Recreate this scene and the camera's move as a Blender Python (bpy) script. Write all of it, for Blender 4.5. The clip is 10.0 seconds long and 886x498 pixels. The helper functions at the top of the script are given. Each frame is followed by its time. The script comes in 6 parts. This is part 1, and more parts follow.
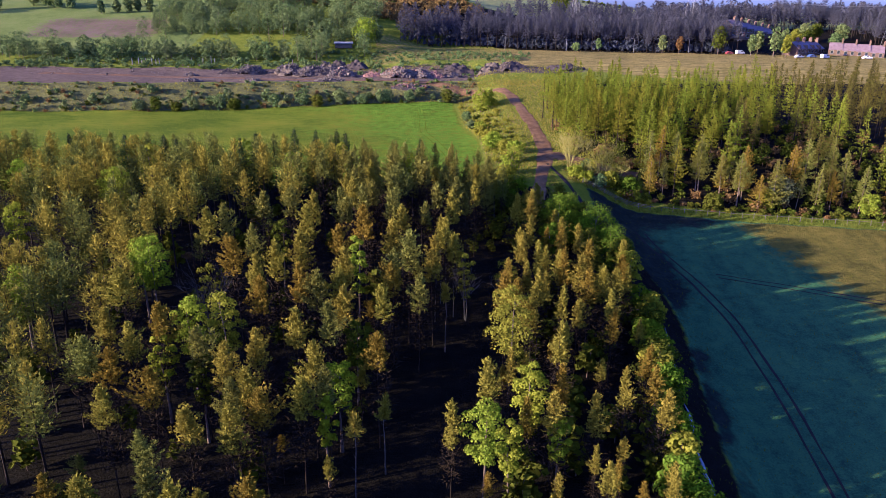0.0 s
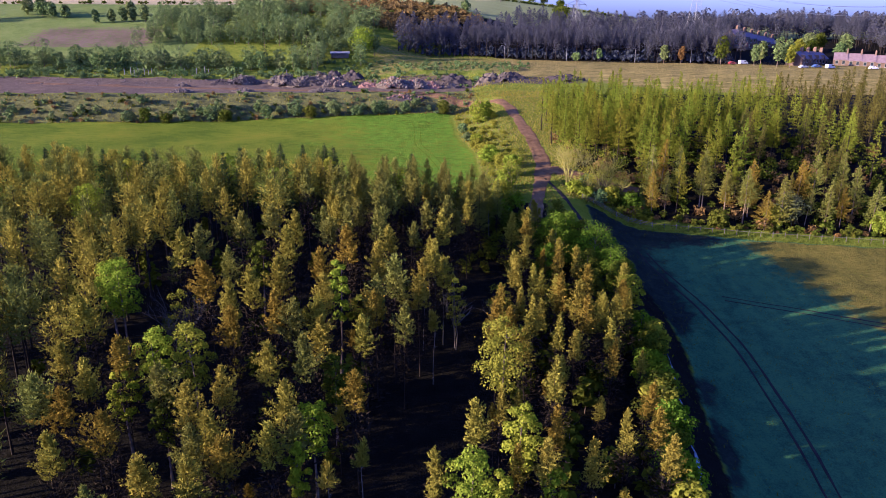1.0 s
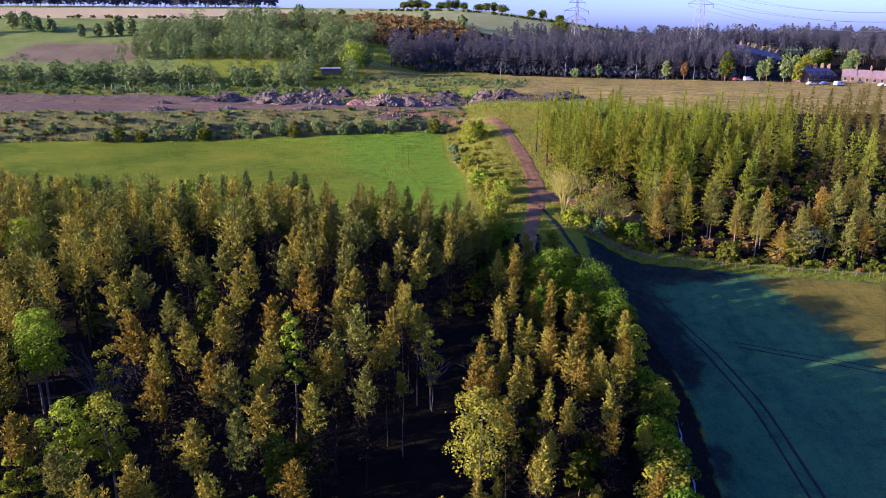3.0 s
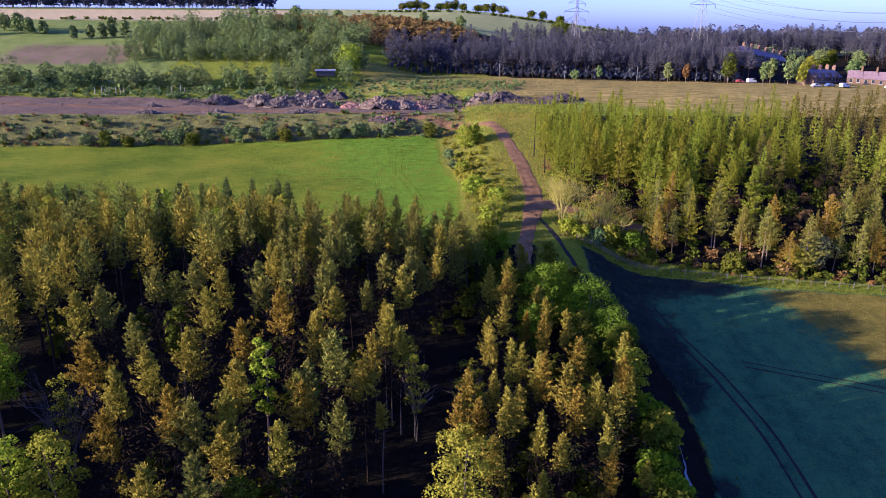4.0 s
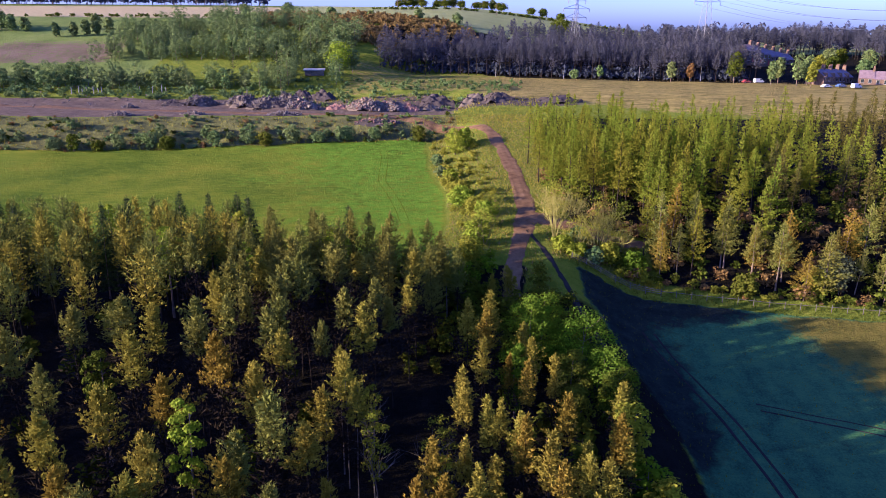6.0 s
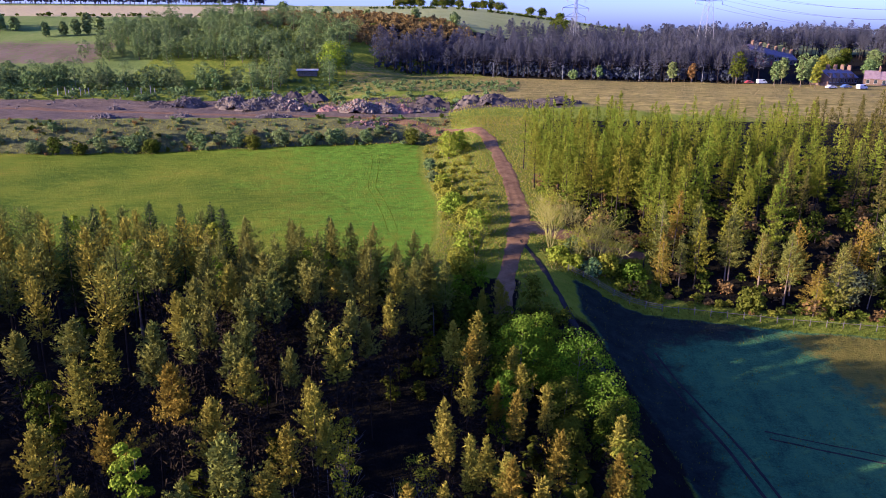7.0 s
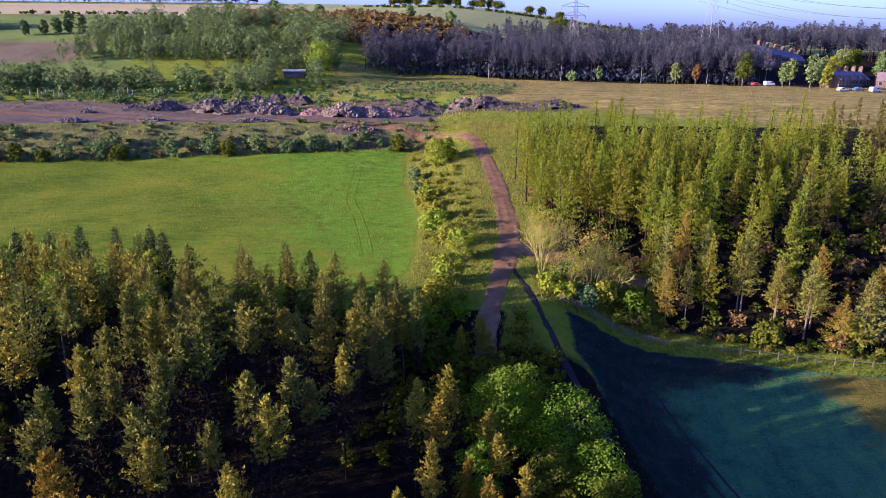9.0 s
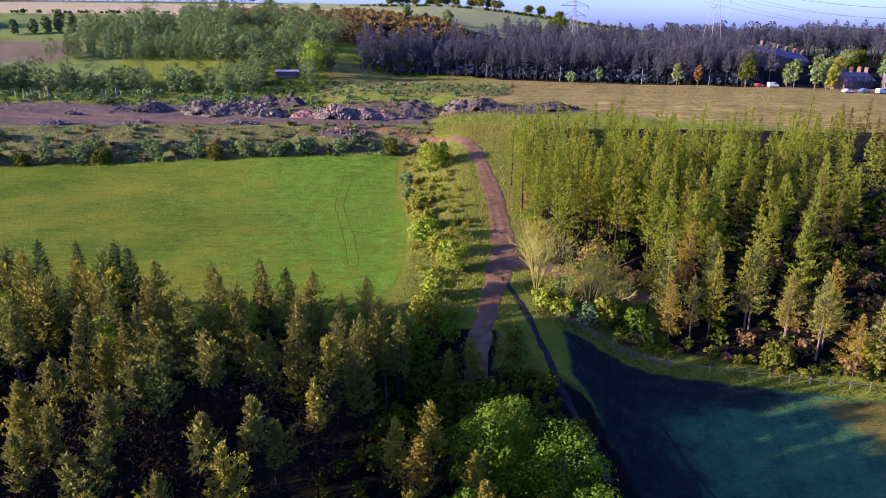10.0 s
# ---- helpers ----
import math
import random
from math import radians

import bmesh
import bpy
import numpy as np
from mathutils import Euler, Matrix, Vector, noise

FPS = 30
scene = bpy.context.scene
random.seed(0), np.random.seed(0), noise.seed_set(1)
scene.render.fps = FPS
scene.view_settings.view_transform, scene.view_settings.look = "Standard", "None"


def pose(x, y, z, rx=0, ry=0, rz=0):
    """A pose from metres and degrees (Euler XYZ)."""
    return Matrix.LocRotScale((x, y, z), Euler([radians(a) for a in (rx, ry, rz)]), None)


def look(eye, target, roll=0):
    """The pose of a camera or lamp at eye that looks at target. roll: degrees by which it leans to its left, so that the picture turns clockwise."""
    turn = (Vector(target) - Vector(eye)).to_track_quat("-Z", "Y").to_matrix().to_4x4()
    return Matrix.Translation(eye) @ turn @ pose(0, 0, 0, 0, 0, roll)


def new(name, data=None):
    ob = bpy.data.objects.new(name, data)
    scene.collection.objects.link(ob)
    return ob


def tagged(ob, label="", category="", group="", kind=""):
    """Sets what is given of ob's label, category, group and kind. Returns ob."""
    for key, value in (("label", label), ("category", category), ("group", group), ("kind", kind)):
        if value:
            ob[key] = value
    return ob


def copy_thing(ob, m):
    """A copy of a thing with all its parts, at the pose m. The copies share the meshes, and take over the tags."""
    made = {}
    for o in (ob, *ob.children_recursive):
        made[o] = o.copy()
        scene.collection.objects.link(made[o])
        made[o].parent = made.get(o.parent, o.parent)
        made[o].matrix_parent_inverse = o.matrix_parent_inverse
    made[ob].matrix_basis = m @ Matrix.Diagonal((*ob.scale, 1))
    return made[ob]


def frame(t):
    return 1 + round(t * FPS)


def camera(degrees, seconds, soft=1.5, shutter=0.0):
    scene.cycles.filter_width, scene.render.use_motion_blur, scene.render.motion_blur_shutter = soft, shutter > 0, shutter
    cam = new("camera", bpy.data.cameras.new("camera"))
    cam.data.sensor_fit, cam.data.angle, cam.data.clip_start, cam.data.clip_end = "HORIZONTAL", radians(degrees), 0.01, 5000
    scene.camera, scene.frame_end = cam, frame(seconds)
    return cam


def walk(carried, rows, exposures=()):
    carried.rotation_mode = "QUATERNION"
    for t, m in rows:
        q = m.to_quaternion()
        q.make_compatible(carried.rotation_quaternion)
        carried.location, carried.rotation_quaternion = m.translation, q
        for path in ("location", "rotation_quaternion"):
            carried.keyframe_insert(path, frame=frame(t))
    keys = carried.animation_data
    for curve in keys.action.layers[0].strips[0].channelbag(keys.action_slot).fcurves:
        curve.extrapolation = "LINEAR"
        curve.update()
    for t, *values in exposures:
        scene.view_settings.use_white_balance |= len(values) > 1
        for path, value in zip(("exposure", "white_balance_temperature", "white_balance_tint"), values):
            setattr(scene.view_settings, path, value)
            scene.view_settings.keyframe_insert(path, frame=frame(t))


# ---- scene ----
cam = camera(63.9, 10.0, soft=0.32)
PATH = [
    (0, (0.979, -0.656, 40.27), (0.971, 1.238, 39.627), 0.4),
    (0.5, (1.892, 2.744, 40.268), (1.881, 4.642, 39.637), 0.4),
    (1, (2.737, 6.182, 40.254), (2.724, 8.083, 39.634), 0.4),
    (1.5, (3.593, 9.587, 40.215), (3.577, 11.492, 39.605), 0.4),
    (2, (4.358, 13.041, 40.185), (4.343, 14.949, 39.586), 0.4),
    (2.5, (5.155, 16.42, 40.15), (5.139, 18.331, 39.561), 0.45),
    (4, (7.755, 26.339, 40.131), (7.734, 28.253, 39.551), 0.4),
    (4.5, (8.57, 29.438, 40.125), (8.546, 31.352, 39.543), 0.4),
    (5, (9.409, 32.711, 40.127), (9.385, 34.624, 39.545), 0.4),
    (5.5, (10.258, 36.1, 40.13), (10.233, 38.013, 39.546), 0.45),
    (7, (12.902, 46.338, 40.11), (12.875, 48.25, 39.524), 0.45),
    (7.5, (13.762, 49.693, 40.101), (13.734, 51.605, 39.515), 0.45),
    (8, (14.633, 53.164, 40.08), (14.604, 55.075, 39.493), 0.5),
    (8.5, (15.41, 56.502, 40.07), (15.38, 58.414, 39.483), 0.5),
    (9, (16.138, 59.79, 40.08), (16.108, 61.702, 39.492), 0.55),
    (9.5, (16.825, 63.075, 40.11), (16.795, 64.986, 39.521), 0.6),
    (10, (17.518, 66.34, 40.15), (17.488, 68.251, 39.561), 0.6),
]
walk(cam, [(t, look(eye, target, roll)) for t, eye, target, roll in PATH], exposures=[(0.0, 2.08, 4750, 68), (10.0, 2.08, 4750, 68)])

# ---- light: low evening sun from the side, clear sky ----
SUN_DIR = Vector((-0.951, -0.309, math.tan(radians(14.2)))).normalized()
world = bpy.data.worlds.new("sky")
scene.world = world
world.use_nodes = True
sky = world.node_tree.nodes.new("ShaderNodeTexSky")
sky.sky_type, sky.sun_disc = "NISHITA", False
sky.sun_elevation = math.asin(SUN_DIR.z)
sky.sun_rotation = math.atan2(SUN_DIR.x, SUN_DIR.y)
sky.air_density, sky.dust_density, sky.ozone_density = 0.9, 1.6, 4.5
background = world.node_tree.nodes["Background"]
background.inputs["Strength"].default_value = 0.089
world.node_tree.links.new(sky.outputs["Color"], background.inputs["Color"])
sun = new("sun", bpy.data.lights.new("sun", "SUN"))
sun.data.energy, sun.data.angle, sun.data.color = 4.35, radians(0.6), (1.0, 0.835, 0.25)
sun.matrix_world = look(SUN_DIR * 100, (0, 0, 0))

# ---- materials ----
def material(name):
    m = bpy.data.materials.new(name)
    m.use_nodes = True
    return m, m.node_tree.nodes, m.node_tree.links, m.node_tree.nodes["Principled BSDF"]


def noise_node(m, scale, detail=4.0, rough=0.6, vector=None, stretch=None):
    nodes, links = m.node_tree.nodes, m.node_tree.links
    n = nodes.new("ShaderNodeTexNoise")
    n.inputs["Scale"].default_value, n.inputs["Detail"].default_value, n.inputs["Roughness"].default_value = scale, detail, rough
    if vector is None:
        vector = nodes.new("ShaderNodeNewGeometry").outputs["Position"]
    if stretch:
        mp = nodes.new("ShaderNodeMapping")
        mp.inputs["Scale"].default_value = stretch[:3]
        if len(stretch) > 3:
            mp.inputs["Rotation"].default_value = (0, 0, radians(stretch[3]))
        links.new(vector, mp.inputs["Vector"])
        vector = mp.outputs["Vector"]
    links.new(vector, n.inputs["Vector"])
    return n.outputs["Fac"]


def ramp(m, fac, stops):
    r = m.node_tree.nodes.new("ShaderNodeValToRGB")
    els = r.color_ramp.elements
    while len(els) < len(stops):
        els.new(0.5)
    for el, (p, c) in zip(els, stops):
        el.position, el.color = p, (*c, 1)
    m.node_tree.links.new(fac, r.inputs["Fac"])
    return r.outputs["Color"]


def mix(m, fac, a, b, blend="MIX"):
    n = m.node_tree.nodes.new("ShaderNodeMix")
    n.data_type, n.blend_type = "RGBA", blend
    for value, socket in ((fac, n.inputs["Factor"]), (a, n.inputs["A"]), (b, n.inputs["B"])):
        socket = [s for s in n.inputs if s.name == socket.name and (s.type == "VALUE" if value is fac else s.type == "RGBA")][0]
        if isinstance(value, (float, int)):
            socket.default_value = value
        elif isinstance(value, tuple):
            socket.default_value = (*value, 1)
        else:
            m.node_tree.links.new(value, socket)
    return [s for s in n.outputs if s.type == "RGBA"][0]


def arith(m, op, a, b=0.0, c=0.0):
    n = m.node_tree.nodes.new("ShaderNodeMath")
    n.operation = op
    for socket, v in zip(n.inputs, (a, b, c)):
        if isinstance(v, (float, int)):
            socket.default_value = v
        else:
            m.node_tree.links.new(v, socket)
    return n.outputs[0]


def attribute(m, name):
    n = m.node_tree.nodes.new("ShaderNodeAttribute")
    n.attribute_name = name
    return n.outputs["Fac"]


def bump(m, height, strength, distance):
    n = m.node_tree.nodes.new("ShaderNodeBump")
    n.inputs["Strength"].default_value, n.inputs["Distance"].default_value = strength, distance
    m.node_tree.links.new(height, n.inputs["Height"])
    m.node_tree.links.new(n.outputs["Normal"], m.node_tree.nodes["Principled BSDF"].inputs["Normal"])


def plain(name, stops, scale=2.0, rough=0.85, metal=0.0, relief=0.3, depth=0.02, fine=20.0):
    """A surface with stains at one scale and grain at a finer one."""
    m, nodes, links, bsdf = material(name)
    coarse, grain = noise_node(m, scale), noise_node(m, fine, 3.0)
    both = arith(m, "ADD", arith(m, "MULTIPLY", coarse, 0.65), arith(m, "MULTIPLY", grain, 0.35))
    links.new(ramp(m, both, stops), bsdf.inputs["Base Color"])
    bsdf.inputs["Roughness"].default_value, bsdf.inputs["Metallic"].default_value = rough, metal
    bsdf.inputs["Specular IOR Level"].default_value = 0.25 if rough < 0.9 else 0.05
    bump(m, both, relief, depth)
    return m


def foliage(name, dark, light, other, patch=0.22, glow_through=0.3):
    """Leaves or needles: each leaf, each tree and each patch of the wood differ in tint, and light passes through a little."""
    m, nodes, links, bsdf = material(name)
    leaf = nodes.new("ShaderNodeNewGeometry").outputs["Random Per Island"]
    tree = nodes.new("ShaderNodeObjectInfo").outputs["Random"]
    colour = mix(m, leaf, dark, light)
    stand = noise_node(m, patch, 2.0)
    which = arith(m, "ADD", arith(m, "MULTIPLY", tree, 0.5), arith(m, "MULTIPLY", stand, 0.75))
    amount = nodes.new("ShaderNodeMapRange")
    amount.inputs["From Min"].default_value, amount.inputs["From Max"].default_value = 0.35, 0.95
    links.new(which, amount.inputs["Value"])
    colour = mix(m, amount.outputs[0], colour, other)
    links.new(colour, bsdf.inputs["Base Color"])
    bsdf.inputs["Roughness"].default_value = 0.85
    bsdf.inputs["Specular IOR Level"].default_value = 0.0
    through_leaf = nodes.new("ShaderNodeBsdfTranslucent")
    links.new(colour, through_leaf.inputs["Color"])
    blend = nodes.new("ShaderNodeMixShader")
    blend.inputs["Fac"].default_value = glow_through
    links.new(bsdf.outputs[0], blend.inputs[1])
    links.new(through_leaf.outputs[0], blend.inputs[2])
    links.new(blend.outputs[0], nodes["Material Output"].inputs["Surface"])
    return m


PINE = foliage("pine_needles", (0.170, 0.156, 0.011), (0.230, 0.206, 0.014), (0.208, 0.164, 0.012), 0.22, 0.2)
PINE_OLIVE = foliage("olive_pine_needles", (0.102, 0.116, 0.016), (0.148, 0.158, 0.021), (0.152, 0.134, 0.016), 0.22, 0.2)
PINE_RUST = foliage("rusty_pine_needles", (0.152, 0.114, 0.008), (0.206, 0.150, 0.010), (0.184, 0.122, 0.008), 0.15, 0.2)
PINE_DULL = foliage("dull_conifer_needles", (0.056, 0.062, 0.010), (0.104, 0.106, 0.014), (0.096, 0.080, 0.012))
PINE_GREEN = foliage("spruce_needles", (0.022, 0.040, 0.012), (0.060, 0.085, 0.022), (0.045, 0.055, 0.016))
LARCH = foliage("larch_needles", (0.092, 0.136, 0.003), (0.156, 0.202, 0.004), (0.172, 0.158, 0.004), 0.1, 0.36)
LEAF_BRIGHT = foliage("young_leaves", (0.095, 0.165, 0.003), (0.225, 0.300, 0.004), (0.205, 0.220, 0.004))
LEAF_RICH = foliage("rich_green_leaves", (0.036, 0.085, 0.002), (0.112, 0.190, 0.003), (0.096, 0.140, 0.003), 0.22, 0.2)
LEAF_YELLOW = foliage("yellow_leaves", (0.130, 0.148, 0.005), (0.230, 0.232, 0.008), (0.200, 0.186, 0.008))
LEAF_DEEP = foliage("deep_green_leaves", (0.022, 0.040, 0.003), (0.078, 0.100, 0.004), (0.082, 0.084, 0.005), 0.22, 0.14)
LEAF_SAGE = foliage("grey_green_leaves", (0.046, 0.092, 0.028), (0.130, 0.188, 0.048), (0.136, 0.160, 0.044), 0.06, 0.12)
# blue-grey put into the far needles in place of distance haze
LEAF_FAR_HAZED = foliage("hazed_pine_needles", (0.038, 0.047, 0.064), (0.050, 0.059, 0.076), (0.058, 0.057, 0.070), 0.08, 0.12)
LEAF_BLOSSOM = foliage("pale_blossom_leaves", (0.08, 0.10, 0.035), (0.17, 0.18, 0.085), (0.11, 0.12, 0.04))
GORSE = foliage("gorse_bloom", (0.070, 0.075, 0.030), (0.270, 0.165, 0.030), (0.15, 0.095, 0.030), 0.12)
BRACKEN = foliage("dead_bracken", (0.10, 0.055, 0.018), (0.24, 0.13, 0.035), (0.16, 0.10, 0.03), 0.4)
GRASS_BLADE = foliage("grass_blades", (0.105, 0.132, 0.004), (0.215, 0.225, 0.008), (0.230, 0.185, 0.012), 0.25)
MEADOW_BLADE = foliage("meadow_blades", (0.078, 0.120, 0.003), (0.148, 0.176, 0.005), (0.160, 0.155, 0.007), 0.1)
STRAW = foliage("dry_grass_blades", (0.150, 0.112, 0.038), (0.235, 0.180, 0.064), (0.19, 0.15, 0.05), 0.2)
# near-black, so the skirts pass for shade even in the sun
SHADE_TWIG = foliage("shade_twigs", (0.010, 0.008, 0.006), (0.026, 0.020, 0.014), (0.020, 0.015, 0.010), 0.22, 0.0)
BARK = plain("pine_bark", [(0.3, (0.06, 0.045, 0.035)), (0.7, (0.19, 0.14, 0.10))], 1.5, 0.9, 0, 0.6, 0.03, 12)
# the shade on stems inside the woods is put into this bark's colour
BARK_SHADED = plain("shaded_bark", [(0.3, (0.013, 0.010, 0.008)), (0.7, (0.034, 0.026, 0.020))], 1.0, 0.9)
BARK_PALE = plain("birch_bark", [(0.35, (0.045, 0.038, 0.030)), (0.6, (0.115, 0.098, 0.080))], 2.5, 0.8, 0, 0.3, 0.01, 10)
TWIG = plain("bare_twigs", [(0.3, (0.140, 0.126, 0.020)), (0.7, (0.250, 0.225, 0.036))], 1.0, 0.85)

# ---- the lie of the land ----
def smooth(v, a, b):
    u = np.clip((np.asarray(v, float) - a) / (b - a), 0, 1)
    return u * u * (3 - 2 * u)


def profile(v, knots, reach=5.0):
    """A soft line through (place, height) knots."""
    xs, zs = [k[0] for k in knots], [k[1] for k in knots]
    return sum(np.interp(np.asarray(v, float) + d * reach, xs, zs) for d in (-1, -0.5, 0, 0.5, 1)) / 5


LOW = [(-2000, -40), (-400, -36), (0, -15.5), (60, -9.5), (100, -4.5), (140, 1), (150, 3.2), (165, 5.2), (190, 6.2), (400, 6.3)]
EAST = [(-2000, -40), (-400, -36), (0, -15.5), (60, -9.5), (100, -4.5), (140, 1), (150, 3.4), (165, 5.5), (172, 6.5), (186, 7.7), (205, 9.0), (220, 10.5), (240, 13.8), (255, 14.9), (275, 17.3), (292, 19.4), (345, 20), (400, 20)]
HILL = [(290, 15.2), (325, 16.5), (360, 24), (400, 34), (450, 43.5), (520, 51), (600, 57.5), (680, 60), (800, 56), (1200, 40), (6000, 30)]
RISE = [(290, 19.5), (345, 20), (370, 20.4), (400, 23), (450, 28), (520, 33), (600, 36), (700, 38), (900, 36), (6000, 20)]


def lumps(x, y, size):
    """Cheap rolling unevenness, about -1 to 1."""
    return (np.sin(x / size + 1.7 * np.sin(y / size / 1.9)) * np.cos(y / size * 1.13 + 1.3 * np.sin(x / size / 2.3))
            + 0.5 * np.sin(x / size * 2.7 + y / size * 1.9) * np.cos(y / size * 2.9 - x / size * 0.7)) / 1.5


def toe(x):
    """Where the meadow ends and the tip's bank begins."""
    return 246.5 + np.clip(np.asarray(x, float) + 20, -110, 30) * 0.10


def land(x, y):
    x, y = np.asarray(x, float), np.asarray(y, float)
    meadow = profile(y, LOW) + smooth(y, 205, 250) * (0.9 + 2.2 * smooth(x, -90, 0))
    up = smooth(y - toe(x), -1, 15)
    west = meadow + up * (14.9 - meadow) + up * (1 - up) * 4.0 * (0.6 * lumps(x, y, 4.5) + 0.4 * lumps(x + 30, y, 1.9))
    east = profile(y, EAST)
    fan = smooth(x, 5, 21)
    near = west * (1 - fan) + east * fan
    # the ploughed field lies lower than the plantation beside it
    near = near - 5.2 * smooth(x, 27, 43) * (1 - smooth(y, 149, 171))
    edge_w = np.interp(y, [280, 380, 600], [-45, -40, 0])
    edge_e = np.interp(y, [280, 380, 450, 600], [-8, 0, 90, 220])
    s = smooth((x - edge_w) / (edge_e - edge_w), 0, 1)
    far = profile(y, HILL, 12) * (1 - s) + profile(y, RISE, 8) * s
    back = smooth(y, 280, 312)
    h = near * (1 - back) + far * back
    # scooped dark cuttings in the tip's face
    face = np.exp(-((x - 13) / 13) ** 2 - ((y - 290) / 9) ** 2)
    h = h - 2.2 * face * (0.7 + 0.6 * lumps(x, y, 2.6))
    h = h + 0.5 * smooth(y, 215, 255) * (1 - smooth(y, 330, 380)) * lumps(x, y, 6.0) * smooth(np.abs(y - 262 + 0.09 * x), 4, 9)
    return h + 0.10 * lumps(x, y, 7.0) + 0.25 * lumps(x, y, 31.0)


def ground(x, y):
    return float(land(x, y))


TRACK = [(20.3, 139), (20.7, 147.5), (21.6, 153), (23.6, 162.7), (25.2, 172), (26.0, 186), (25.3, 204), (24.2, 220), (22.2, 234), (18.4, 246), (11, 254), (0, 259), (-14.5, 262), (-40, 265.5), (-64, 269), (-107, 276), (-160, 286)]
SPUR = [(24.6, 171.5), (28, 170.2), (31, 168.6), (35, 165.8), (41, 163.2), (47, 162.4)]
SIDE = [(24.6, 165.5), (26.2, 160), (27.0, 155), (28.3, 149), (29.8, 141.5), (31.5, 134), (33.5, 126)]


def along(points, step):
    """Evenly spaced points on a soft line through the given ones."""
    p = np.array(points, float)
    d = np.r_[0, np.cumsum(np.hypot(*np.diff(p, axis=0).T))]
    s = np.arange(0, d[-1], step)
    soft = np.stack([sum(np.interp(s + o, d, p[:, k]) for o in (-3, -1.5, 0, 1.5, 3)) / 5 for k in (0, 1)], 1)
    return soft


def away(x, y, points):
    """Distance to a line."""
    x, y = np.asarray(x, float), np.asarray(y, float)
    best = np.full(x.shape, 1e9)
    for (ax, ay), (bx, by) in zip(points[:-1], points[1:]):
        t = np.clip(((x - ax) * (bx - ax) + (y - ay) * (by - ay)) / ((bx - ax) ** 2 + (by - ay) ** 2), 0, 1)
        best = np.minimum(best, np.hypot(x - ax - t * (bx - ax), y - ay - t * (by - ay)))
    return best


def ride_west(y):
    """West edge of the ride through the plantation."""
    return np.interp(y, [-40, 30, 60, 69, 87, 102, 118, 126, 131, 150], [-34, -15, -6.5, -3.5, -1.0, 2.0, 3.0, 7.0, 10.0, 13])


def ride_east(y):
    return np.interp(y, [-40, 30, 60, 69, 79, 90, 104, 118, 150], [-26, -7, 1.0, 4.0, 6.5, 9.0, 12.0, 14.5, 19])


def field_edge(y):
    """West edge of the ploughed field."""
    return np.interp(y, [-60, 20, 70, 105, 118, 135, 150, 160], [18, 27, 31.5, 36.5, 36, 31.5, 29.5, 28])


def field_end(x):
    """Far edge of the ploughed field, at the fence."""
    return np.interp(x, [25, 33, 46, 63, 90, 150], [154, 153, 149, 146.2, 143.5, 138])

# ---- ground ----
def spread(dense_a, dense_b, step, far_a, far_b, growth=1.09):
    out = list(np.arange(dense_a, dense_b + step / 2, step))
    s, v = step, out[-1]
    while v < far_b:
        s *= growth
        v += s
        out.append(v)
    s, v = step, dense_a
    while v > far_a:
        s *= growth
        v -= s
        out.insert(0, v)
    return np.array(out)


def grid_mesh(name, xs, ys, zs):
    nx, ny = len(xs), len(ys)
    gx, gy = np.meshgrid(xs, ys)
    co = np.stack([gx.ravel(), gy.ravel(), zs.ravel()], 1)
    i = (np.arange(ny - 1)[:, None] * nx + np.arange(nx - 1)[None, :]).ravel()
    return mesh_from(name, co, np.stack([i, i + 1, i + nx + 1, i + nx], 1))


def mesh_from(name, co, faces, smooth_shaded=False):
    """A mesh from arrays of corners and of equally long faces."""
    me = bpy.data.meshes.new(name)
    n, k = faces.shape
    me.vertices.add(len(co))
    me.vertices.foreach_set("co", np.asarray(co, np.float32).ravel())
    me.loops.add(n * k)
    me.loops.foreach_set("vertex_index", faces.astype(np.int32).ravel())
    me.polygons.add(n)
    me.polygons.foreach_set("loop_start", np.arange(0, n * k, k, dtype=np.int32))
    me.polygons.foreach_set("loop_total", np.full(n, k, np.int32))
    me.update(calc_edges=True)
    me.polygons.foreach_set("use_smooth", np.full(n, smooth_shaded))
    return me


